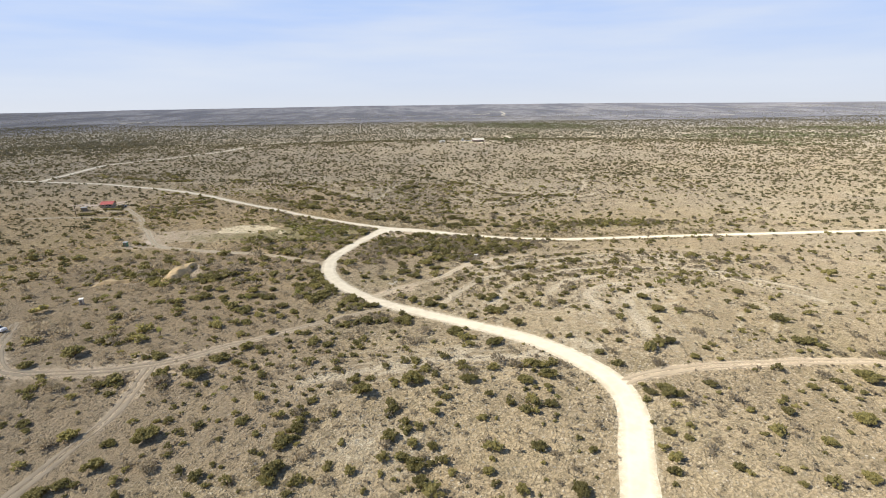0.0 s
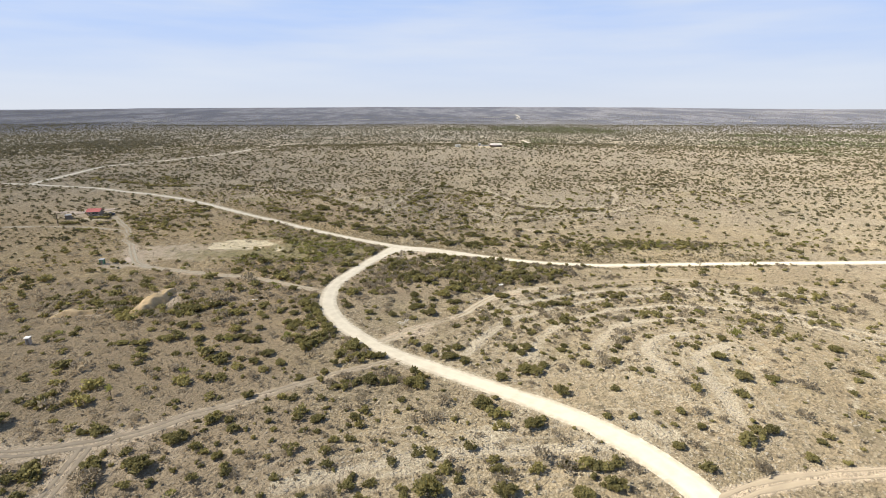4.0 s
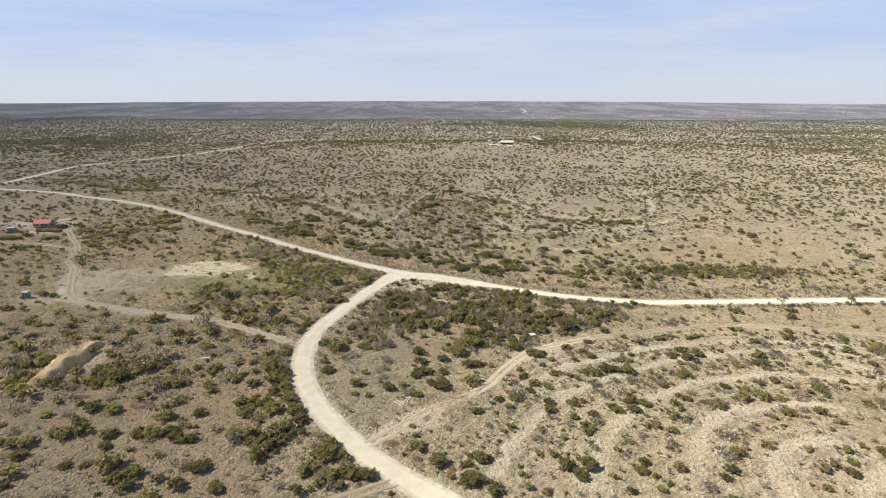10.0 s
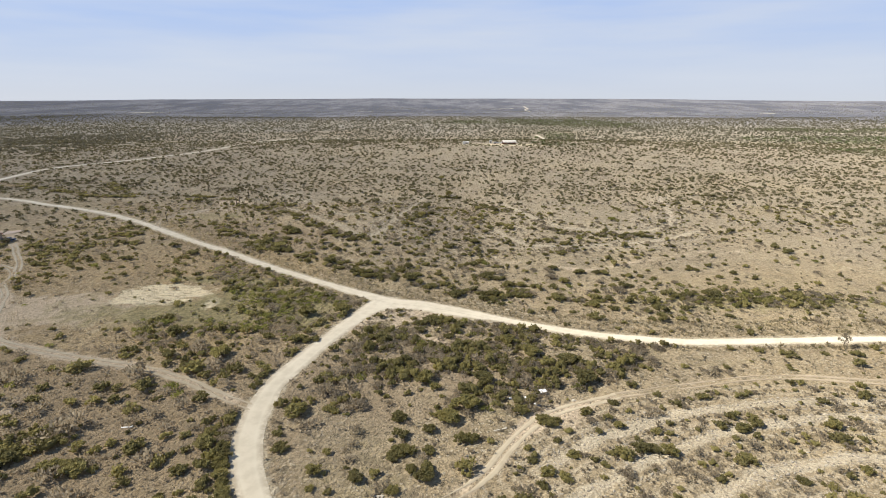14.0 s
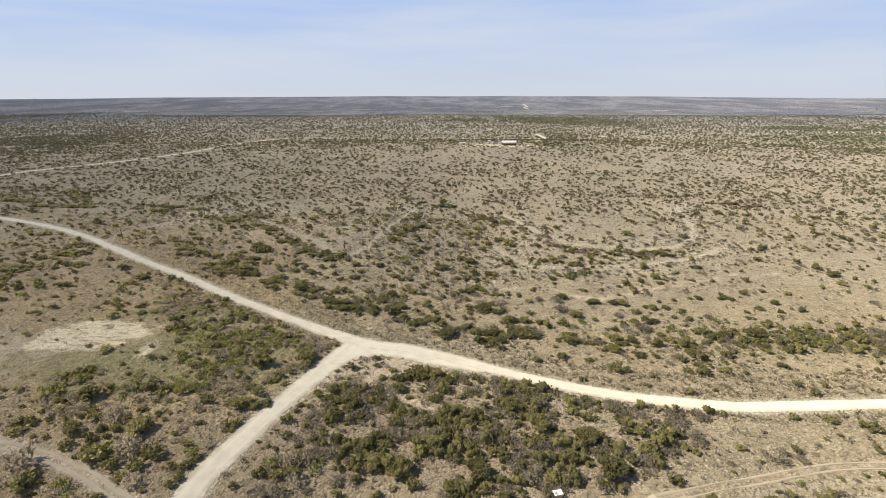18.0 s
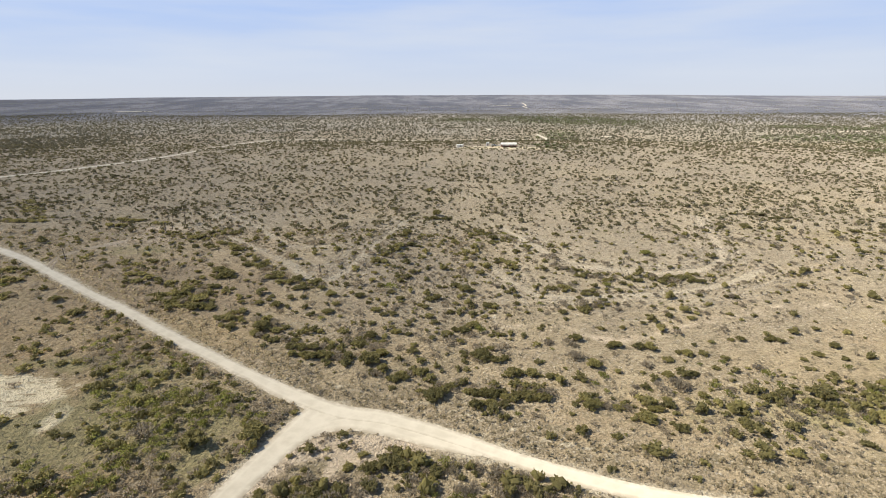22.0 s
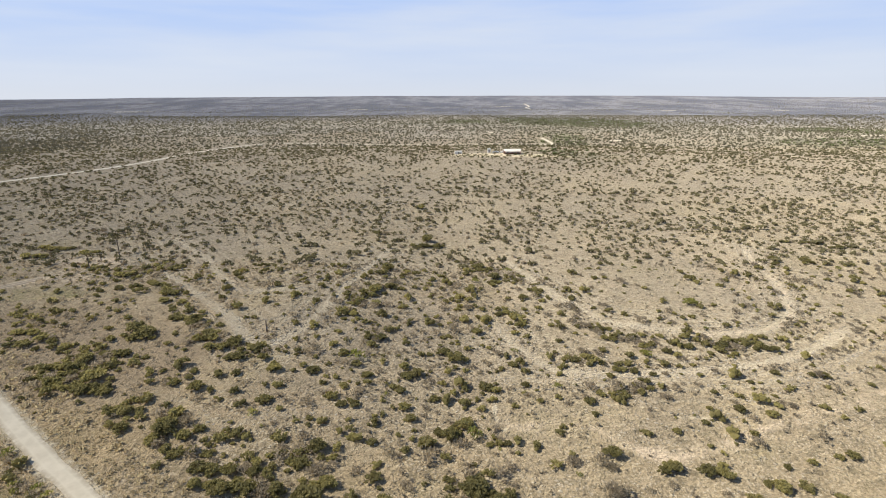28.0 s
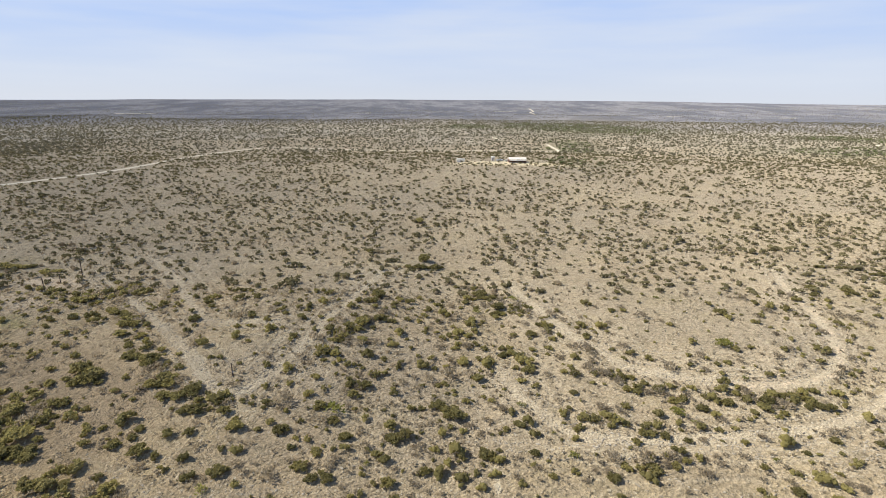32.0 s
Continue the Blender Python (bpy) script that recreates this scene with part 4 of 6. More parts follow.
WEST_SPUR_A = ((-45.7, 310.6, 2.6), (-48.3, 313.8, 2.2), (-56.8, 314.5, 3.4), (-108.7, 318.1, 2.8), (-11.8, 318.3, 2.2), (-48.1, 322.7, 1.9), (-14.2, 323.9, 1.5), (-54.2, 324.5, 2.0), (-69.8, 325.7, 1.3), (-73.8, 326.7, 3.8), (-85.3, 326.9, 1.8), (-121.1, 326.9, 2.2), (-9.5, 328.1, 1.5), (-40.9, 328.4, 1.5), (-51.6, 329.1, 1.3), (-59.4, 329.5, 1.0), (-32.4, 329.9, 2.0), (-63.3, 330.2, 1.0), (-81.1, 330.7, 3.1), (-0.8, 331.8, 1.8), (-81.1, 334.2, 2.6), (-36.6, 334.5, 1.8), (-16.8, 337.3, 1.9), (-46.3, 341.0, 2.8), (-102.5, 341.3, 2.2), (-55.4, 346.2, 2.3), (-72.9, 346.3, 3.5), (-76.9, 348.9, 3.7), (-61.9, 353.1, 2.7), (-69.0, 354.5, 1.9))
WEST_SPUR_B = ((-79.4, 371.9, 3.5), (-13.3, 373.2, 2.7), (-11.2, 393.5, 3.3), (-3.7, 496.5, 3.7))
DRAW = ((0.3, 317.0, 1.6), (41.5, 318.2, 2.1), (30.6, 318.8, 1.3), (6.7, 320.0, 1.5), (53.4, 321.9, 2.2), (28.1, 324.5, 1.5), (18.9, 324.6, 2.1), (48.7, 327.3, 1.4), (53.8, 330.6, 2.4), (37.6, 331.1, 1.2), (12.1, 336.4, 3.0), (44.5, 337.1, 2.1, "grey"), (23.2, 337.8, 1.9, "grey"), (9.0, 339.0, 2.0), (39.7, 342.7, 1.5), (52.1, 343.7, 1.7), (48.5, 349.1, 2.6, "grey"), (30.7, 351.5, 2.6), (34.0, 368.5, 2.1), (38.9, 374.4, 3.1), (26.3, 385.7, 3.0), (21.8, 397.9, 3.5), (1.5, 434.3, 3.6))
EAST_SPUR = ((63.6, 310.8, 1.2), (78.7, 313.3, 1.8), (72.8, 314.9, 1.8), (66.7, 315.6, 1.1), (84.7, 315.8, 1.6, "grey"), (70.2, 320.7, 1.2), (80.7, 324.8, 1.1), (70.0, 327.2, 1.1), (87.9, 327.4, 1.5), (97.1, 327.5, 2.6), (61.9, 327.6, 1.5, "grey"), (66.4, 337.2, 2.0), (72.6, 338.9, 2.1), (90.5, 339.5, 2.5), (61.3, 339.9, 1.8), (81.9, 339.9, 2.0), (83.0, 362.1, 2.9, "fresh"), (142.2, 398.4, 2.6), (132.7, 401.5, 2.6))
FILL_A = ((47.0, 140.1, 1.3), (43.6, 141.1, 1.1), (54.0, 142.0, 0.9), (27.9, 144.4, 1.4, "grey"), (23.5, 146.1, 1.6), (43.9, 152.4, 1.4), (30.8, 156.0, 1.3), (72.6, 156.0, 1.7), (21.2, 156.1, 2.1), (47.5, 156.8, 1.6), (-48.1, 157.9, 2.1), (-51.7, 158.7, 1.9, "grey"), (-70.0, 159.0, 1.1), (-73.6, 159.1, 1.4), (-71.5, 168.2, 2.1), (26.8, 172.8, 1.5), (-34.6, 173.0, 1.9), (38.4, 175.4, 1.5), (-84.6, 179.2, 1.3), (30.7, 185.8, 2.0, "grey"), (-4.5, 200.1, 1.8), (-46.3, 200.4, 2.1), (62.5, 201.5, 2.1), (-29.8, 240.2, 1.0), (-0.2, 242.2, 1.9), (-6.1, 243.8, 1.1), (-27.4, 245.3, 1.2), (-13.7, 245.9, 2.0), (-9.1, 251.5, 2.1), (-13.1, 252.0, 1.5))
FILL_B = ((59.1, 282.9, 1.7), (40.2, 298.5, 1.3, "grey"), (-43.4, 306.9, 2.1), (-57.2, 308.5, 2.0), (-30.9, 318.0, 2.1), (58.8, 319.0, 1.7, "grey"), (-16.4, 319.9, 1.7), (-51.8, 326.8, 1.3), (59.0, 327.6, 1.3), (-22.9, 329.5, 2.1), (-12.8, 332.9, 1.6), (60.3, 335.8, 2.1, "fresh"), (83.1, 335.8, 1.4), (16.3, 363.7, 2.1, "grey"), (-71.5, 365.3, 1.7), (-77.7, 365.8, 2.1))
AREAS = (FILL_A, FILL_B, SOUTH_BANK_A, SOUTH_BANK_B, SOUTH_EAST, NEAR_HILL_A, NEAR_HILL_B, WEST_FLAT_A, WEST_FLAT_B, BEND, THICKET, CREEK_WEST, CREEK_EAST_A, CREEK_EAST_B, WEST_SPUR_A, WEST_SPUR_B, DRAW, EAST_SPUR)
# junipers grown together: the two ends of each clump
CLUMPS_A = ((-24.3, 155.9, -17.3, 155.8), (-61.6, 155.9, -59.4, 155.9), (-29.0, 157.3, -26.2, 157.3), (-41.6, 164.7, -37.0, 164.7), (-88.0, 164.9, -85.2, 164.9), (-57.4, 167.2, -53.9, 167.2), (-82.5, 168.0, -80.3, 168.0), (-65.5, 168.7, -58.9, 168.7), (-48.9, 179.8, -43.9, 179.8), (-7.2, 188.0, -4.7, 188.0), (-90.3, 189.1, -84.1, 189.2), (-74.5, 189.3, -69.1, 189.3), (-11.3, 192.6, -8.1, 192.6), (-88.4, 193.0, -80.5, 193.1), (36.6, 193.0, 40.6, 192.7), (-121.0, 195.9, -109.1, 195.9), (1.6, 196.6, 4.0, 196.6), (-107.9, 198.5, -101.0, 198.5), (18.8, 202.7, 21.9, 202.6), (-43.2, 240.0, -37.9, 240.0), (-23.9, 242.2, -21.7, 242.2), (-19.6, 245.1, -17.3, 245.1))
CLUMPS_B = ((49.8, 269.7, 53.6, 269.7), (36.0, 270.0, 42.7, 269.8), (11.4, 271.3, 17.6, 271.2), (77.2, 273.4, 81.3, 273.4), (18.5, 273.8, 27.7, 273.6), (10.2, 276.0, 17.6, 275.9), (49.2, 278.3, 51.5, 278.3), (-7.6, 281.7, -5.1, 281.7), (-5.6, 284.4, -0.2, 284.5), (-13.2, 285.7, -10.3, 285.8), (13.0, 291.5, 20.8, 291.3), (-25.6, 291.7, -20.1, 291.8), (-15.7, 293.4, -12.2, 293.5), (57.3, 297.0, 60.0, 296.9), (-36.2, 297.2, -23.3, 297.3), (49.3, 297.6, 52.5, 297.5), (94.0, 300.8, 97.4, 300.8), (84.3, 301.4, 86.6, 301.4), (-45.4, 302.4, -42.5, 302.4), (-49.4, 305.3, -47.0, 305.3), (18.3, 306.0, 21.9, 305.8), (8.1, 307.9, 11.8, 307.9))
CLUMPS_C = ((10.9, 310.5, 13.4, 310.5), (-50.0, 311.0, -45.1, 311.1), (-13.1, 317.1, -10.7, 317.2), (-74.9, 320.3, -68.3, 320.4), (52.1, 321.3, 56.2, 321.3), (-82.4, 322.8, -69.3, 322.6), (-83.7, 325.4, -79.6, 325.4), (96.5, 326.1, 99.5, 326.1), (-0.8, 328.3, 2.3, 328.5), (51.1, 329.2, 54.5, 329.1), (-45.3, 334.7, -42.2, 334.7), (89.4, 337.0, 93.7, 337.0), (-51.9, 338.9, -49.0, 338.9), (53.8, 343.5, 56.5, 343.5), (-57.3, 343.8, -53.3, 343.8), (-99.7, 343.8, -96.4, 343.8), (-82.8, 344.4, -80.6, 344.4), (-75.3, 344.5, -70.3, 344.4), (-11.7, 344.8, -7.9, 345.2), (50.0, 348.2, 54.2, 348.0), (-63.1, 350.8, -60.1, 350.8), (-20.0, 357.0, -17.5, 357.3))
CLUMPS_D = ((25.6, 360.0, 28.9, 359.6), (-19.0, 363.0, -15.8, 363.3), (-16.1, 369.7, -13.4, 370.2), (-80.6, 370.9, -76.7, 370.7), (36.6, 373.3, 40.2, 372.8), (-12.9, 376.0, -7.5, 377.0), (-89.1, 378.7, -85.0, 378.6), (24.8, 382.2, 27.9, 381.7), (-108.1, 387.7, -101.9, 387.8), (-16.5, 387.9, -12.0, 388.8), (19.4, 395.1, 25.1, 394.3), (128.1, 395.4, 130.3, 395.5), (140.2, 395.9, 143.1, 396.1), (-151.3, 405.6, -144.5, 406.1), (-134.7, 412.5, -128.5, 412.9), (-155.0, 416.6, -142.6, 417.4), (166.5, 419.2, 178.5, 420.5), (-3.5, 424.5, 8.1, 426.9), (150.0, 424.9, 168.2, 426.8), (-20.7, 442.7, -16.5, 443.4))
WEST_CLUMPS = ((-34.7, 293.1, -25.5, 293.1), (-197.2, 301.0, -190.4, 301.2), (-164.9, 303.7, -160.8, 303.9), (-134.1, 311.8, -131.6, 311.8), (-211.9, 312.6, -204.6, 312.9), (-193.8, 313.3, -186.9, 313.6), (-63.2, 314.1, -56.9, 314.0), (-174.8, 314.8, -170.0, 315.0), (-203.4, 323.7, -195.1, 324.0), (-183.2, 324.5, -178.1, 324.7), (-166.0, 327.0, -162.1, 327.1), (-86.2, 327.2, -79.2, 327.2), (-144.8, 329.6, -136.7, 329.9), (-179.7, 330.9, -173.0, 331.2), (-92.1, 331.1, -82.0, 331.0), (-77.9, 336.6, -72.9, 336.5), (-155.5, 340.6, -144.1, 341.1), (-109.2, 347.5, -103.9, 347.6), (-159.5, 350.3, -150.6, 350.8), (-185.0, 363.9, -177.2, 364.4), (-203.8, 410.7, -187.4, 412.3), (-219.3, 412.1, -200.9, 414.3), (-221.0, 412.2, -207.8, 413.1), (-244.3, 422.0, -229.7, 423.7))
HEDGE = ((-47.4, 207.0, -46.0, 200.0), (-45.8, 199.0, -43.2, 191.5), (-42.8, 190.5, -40.0, 183.5), (-39.6, 182.8, -36.4, 176.8), (-36.0, 176.0, -33.4, 172.0))
CLUMPS = [np.array(q).reshape(2, 2) for q in HEDGE + WEST_CLUMPS + CLUMPS_A + CLUMPS_B + CLUMPS_C + CLUMPS_D]


def shrub_master(name, shape, leaf, label, seed):
    """One shrub: a short forked trunk and its crown, a metre in radius."""
    top = tagged(new(name), label, "shrub", "shrubs on the range")
    bm = bmesh.new()
    r = np.random.RandomState(seed)
    for k in range(3):
        a = 2.1 * k + r.uniform(0, 1)
        tip = Vector((0.28 * math.cos(a), 0.28 * math.sin(a), 0.5))
        m = Matrix.Translation(tip / 2 - Vector((0, 0, 0.06))) @ tip.to_track_quat("Z", "Y").to_matrix().to_4x4()
        bmesh.ops.create_cone(bm, cap_ends=True, segments=6, radius1=0.075, radius2=0.035, depth=0.62, matrix=m)
    me = bpy.data.meshes.new("trunk")
    bm.to_mesh(me)
    bm.free()
    me.materials.append(M_BARK)
    part("trunk", me, top)
    v, f = shape
    part("crown", mesh_of("crown", v, f, [leaf], {"tone": np.full(len(v), 0.0)}, flat=True), top)
    return top


MASTERS = {"": [], "grey": [], "fresh": []}
for k in range(10):
    MASTERS[""].append(shrub_master("juniper_shrub", crown(700 + k, 17 + k % 5, DOME, 640, 0.92 + 0.1 * (k % 3), 0.78, card=0.13, lump=0.62, slim=0.55, core=0.74), M_JUNIPER, "olive green rounded juniper on dry ground", k))
for k in range(4):
    MASTERS["grey"].append(shrub_master("grey_shrub", crown(720 + k, 10, None, 420, 0.8, 0.75, card=0.17, lump=0.8, slim=0.28), M_GREY, "leafless grey-brown twiggy shrub on dry ground", k))
for k in range(2):
    MASTERS["fresh"].append(shrub_master("fresh_shrub", crown(730 + k, 10, None, 380, 0.75, 0.75, card=0.16, lump=0.8), M_FRESH, "yellow-green leafing shrub on dry ground", k))
rs = random.Random(4)
stand = []
fresh_out = {key: list(v) for key, v in MASTERS.items()}
for area in AREAS:
    for px, py, radius, *sort in area:
        key = sort[0] if sort else ""
        radius = min(radius, 3.3) * (0.84 if px > 20 and py > 300 else 1.0)
        if min(float(reach(np.array([px]), np.array([py]), q)[0]) for q in CLUMPS) < 1.6:
            continue
        if hump(px, py, -99, 196, 6, 9) > 0.45:
            continue
        if float(road_gap(np.array([px]), np.array([py]))[0]) < 0.55 * radius:
            continue
        master = rs.choice(MASTERS[key])
        m = Matrix.LocRotScale((px, py, float(height(px, py)[0]) - 0.06), Euler((0, 0, rs.uniform(0, 6.28))), (radius * rs.uniform(0.9, 1.15), radius * rs.uniform(0.9, 1.1), radius * rs.uniform(0.66, 0.9)))
        if master in fresh_out[key]:
            fresh_out[key].remove(master)
            master.matrix_basis = m
        else:
            made = copy_thing(master, m)
            made.matrix_basis = m
        stand.append((px, py, radius))
for ends in CLUMPS:
    mid = ends.mean(0)
    if float(road_gap(mid[:1], mid[1:])[0]) < 0.9:
        continue
    ground_z = float(height(*mid)[0])
    clump = tagged(new("juniper_clump"), "olive junipers grown together into one dense clump", "shrub clump", "juniper clumps on the range")
    clump.matrix_basis = pose(mid[0], mid[1], ground_z - 0.06)
    length = float(np.hypot(*(ends[1] - ends[0])))
    count = max(2, round(length / 2.0) + 1)
    for k in range(count):
        p = ends[0] + (ends[1] - ends[0]) * k / (count - 1) + np.array([rs.uniform(-0.4, 0.4), rs.uniform(-0.9, 0.9)])
        radius = rs.uniform(1.35, 2.15) * (0.74 if mid[0] > 20 and mid[1] > 300 else 1.0)
        source = rs.choice(MASTERS[""] if rs.random() < 0.85 else MASTERS["grey"])
        m = Matrix.LocRotScale((p[0] - mid[0], p[1] - mid[1], float(height(*p)[0]) - ground_z), Euler((0, 0, rs.uniform(0, 6.28))), (radius * rs.uniform(0.9, 1.2), radius * rs.uniform(0.9, 1.1), radius * rs.uniform(0.7, 0.95)))
        for piece in source.children:
            part(piece.name.split(".")[0], piece.data, clump, m=m @ piece.matrix_local)
        stand.append((p[0], p[1], radius))
stand = np.array(stand)


def clear_of_stand(x, y, size):
    near = np.full(len(x), True)
    for px, py, radius in stand:
        near &= np.hypot(x - px, y - py) > radius * 0.75 + size * 0.6
    return near


r0 = np.random.RandomState(77)
x, y = sown(3.2, -190, 210, 66, 395, 0.38, 1)
size = 0.5 + 2.4 * r0.beta(1.15, 3.6, len(x))
flat = smooth(-40, -52, x) * smooth(125, 140, y) * smooth(240, 225, y)      # fewer, larger junipers on the western flat
size = size * (1 + 0.45 * flat)
thin = r0.uniform(0, 1, len(x)) > 0.42 * flat
x, y, size = x[thin], y[thin], size[thin]
ok = clear_of_roads(x, y, size) & clear_of_stand(x, y, size)
x, y, size = x[ok], y[ok], size[ok]
lot = r0.uniform(0, 1, len(x))
near = np.hypot(x - np.clip(x, -130, 100), y - np.clip(y, 70, 300)) < 5
near &= size > 1.25
wet = np.maximum(hump(x, y, 100, 278, 85, 20), hump(x, y, -60, 266, 36, 18))
c = lot >= 0.985 - 0.25 * wet
olive = 0.68 - 0.2 * smooth(-50, -70, x) * smooth(215, 195, y)
a, b = (lot < olive) & ~c, (lot >= olive) & ~c
stuff("juniper_scrub", scatter_mesh("juniper_scrub", NEAR, x[a & near], y[a & near], size[a & near], 11, M_JUNIPER, 0.15), "olive green juniper scrub on dry ground", "shrubs")
stuff("juniper_scrub", scatter_mesh("juniper_scrub", MID, x[a & ~near], y[a & ~near], size[a & ~near], 12, M_JUNIPER, 0.15), "olive green juniper scrub on dry ground", "shrubs")
stuff("grey_brush", scatter_mesh("grey_brush", TWIG, x[b], y[b], size[b] * 0.95, 13, M_GREY), "leafless grey-brown brush among junipers", "shrubs")
stuff("fresh_brush", scatter_mesh("fresh_brush", TWIG, x[c], y[c], size[c] * 0.9, 14, M_FRESH), "yellow-green spring brush", "shrubs")

# farther off
def far_lot(cell, x0, x1, y0, y1, share, seed, low, span, kinds, mat, squash, label, keep):
    x, y = sown(cell, x0, x1, y0, y1, 1.0, seed)
    r = np.random.RandomState(seed + 50)
    size = low + span * r.beta(1.3, 3.0, len(x))
    ok = (r.uniform(0, 1, len(x)) < share * clumps(x, y)) & keep(x, y)
    x, y, size = x[ok], y[ok], size[ok]
    ok = clear_of_roads(x, y, size) & ((y < 780) | (reach(x, y, UPPER) > 11))
    stuff("far_scrub", scatter_mesh("far_scrub", kinds, x[ok], y[ok], size[ok], seed + 13, mat, squash), label, "shrubs")


def fan(x, y):
    return np.abs(x) < y * 1.0 + 60


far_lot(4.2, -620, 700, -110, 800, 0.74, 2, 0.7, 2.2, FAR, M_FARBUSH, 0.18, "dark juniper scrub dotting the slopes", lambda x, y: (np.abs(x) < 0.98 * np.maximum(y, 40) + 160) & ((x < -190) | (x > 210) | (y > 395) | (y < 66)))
far_lot(4.6, -420, 520, 395, 720, 0.48, 41, 0.45, 1.3, PLAIN, M_GREY, 0.1, "low grey-brown brush between the junipers", fan)
far_lot(6.2, -1000, 1150, 800, 1250, 0.72, 3, 1.0, 2.4, PLAIN, M_HAZED, 0.1, "distant dark scrub over the plain", fan)
far_lot(10.5, -1700, 1900, 1250, 2100, 0.9, 9, 1.5, 3.0, PLAIN, M_HAZED, 0.2, "distant dark scrub over the plain", fan)
far_lot(22.0, -2900, 3200, 2000, 3500, 0.7, 31, 1.6, 2.6, PLAIN, M_HAZED, 0.3, "clumps of wood on the far plain", fan)
far_lot(8.0, -1500, 1900, 560, 2000, 0.6, 21, 1.4, 2.4, PLAIN, M_FARWOOD, 0.2, "dark green wood far out on the plain", lambda x, y: fan(x, y) & (woods(x, y) > 0.35 + 0.3 * lattice(x / 60, y / 60, 75)))

far_lot(5.0, -800, -330, 480, 1050, 0.9, 25, 1.0, 2.4, PLAIN, M_HAZED, 0.2, "dense dark scrub over a distant hill", lambda x, y: hump(x, y, -520, 740, 150, 210) > 0.3 + 0.3 * lattice(x / 40, y / 40, 75))

# close thickets
ROADSIDE_WOOD = [(-28, 229), (-26, 245), (-13, 251), (1, 255), (18, 250), (33, 245), (48, 241), (64, 240), (62, 233), (46, 222), (37, 216), (27, 218), (16, 205), (0, 205), (-12, 204), (-24, 206), (-31, 213), (-37, 209)]
FORK_WOOD = [(-101, 319), (-76, 303), (-52, 285), (-38, 274), (-29, 269), (-33, 258), (-40, 250), (-46, 240), (-54, 248), (-65, 260), (-75, 276), (-85, 288)]
VERGE_ROW = [(-57, 201), (-49, 210), (-45, 204), (-44, 194), (-41, 184), (-36, 174), (-31, 166), (-38, 160), (-45, 172), (-51, 186)]
BANK_WOOD = [(-137, 191), (-134, 204), (-108, 203), (-104, 196), (-92, 190), (-90, 199), (-78, 200), (-63, 192), (-66, 186), (-88, 187), (-106, 188)]
x, y = sown(1.75, -140, 150, 130, 420, 1.0, 10)
jx, jy = x + 5 * (lattice(x / 4, y / 4, 76) - 0.5), y + 5 * (lattice(x / 4, y / 4, 77) - 0.5)
belt = np.max([hump(x, y, *t) for t in ((105, 271, 45, 8), (-88, 323, 10, 8), (-62, 248, 18, 6), (-95, 395, 12, 8), (52, 246, 60, 3), (-22, 161, 6, 8), (-60, 170, 8, 5), (-20, 143, 14, 2.5))], axis=0)
belt = 0.9 * belt
DRIVE_WOOD = [(-96, 249), (-88, 255), (-76, 254), (-61, 240), (-54, 222), (-73, 222)]
BEND_CLUMP = [(-31, 164), (-24, 168), (-16, 157), (-20, 151), (-28, 154)]
TRACK_CLUMP = [(-33, 146), (-24, 147), (-8, 149), (-3, 142), (-12, 138), (-24, 141)]
for ring in (BEND_CLUMP, TRACK_CLUMP, ROADSIDE_WOOD, FORK_WOOD, DRIVE_WOOD, VERGE_ROW, BANK_WOOD):
    low = 0.16 if ring is FORK_WOOD else 0.42 if ring is DRIVE_WOOD else 0.24
    belt = np.maximum(belt, 0.92 * inside(jx, jy, ring) * smooth(low, low + 0.28, lattice(x / 5.5, y / 5.5, 78)))
size = 0.6 + 1.5 * r0.beta(1.3, 2.6, len(x))
ok = (belt > 0.28 + 0.55 * r0.uniform(0, 1, len(x))) & clear_of_roads(x, y, size * 0.6) & clear_of_stand(x, y, size * 0.3)
x, y, size = x[ok], y[ok], size[ok]
lot = r0.uniform(0, 1, len(x)) * 0.6 + 0.4 * lattice(x / 9, y / 9, 79)
wet = np.maximum(0.26 * hump(x, y, 100, 280, 80, 16), 0.50 * hump(x, y, -60, 270, 34, 26))
c = lot > 0.88 - wet
olive = 0.49 - 0.17 * inside(x, y, FORK_WOOD)
a, b = (lot < olive) & ~c, (lot >= olive) & ~c
size = size * (1 - 0.12 * inside(x, y, FORK_WOOD) + 0.12 * inside(x, y, ROADSIDE_WOOD))
stuff("thicket", scatter_mesh("thicket", TWIG, x[c], y[c], size[c], 43, M_FRESH), "yellow-green leafing creek brush", "shrubs")
stuff("thicket", scatter_mesh("thicket", MID, x[a], y[a], size[a] * 1.1, 41, M_JUNIPER), "dense olive juniper thicket", "shrubs")
stuff("thicket", scatter_mesh("thicket", TWIG, x[b], y[b], size[b], 42, M_GREY), "dense grey leafless thicket", "shrubs")

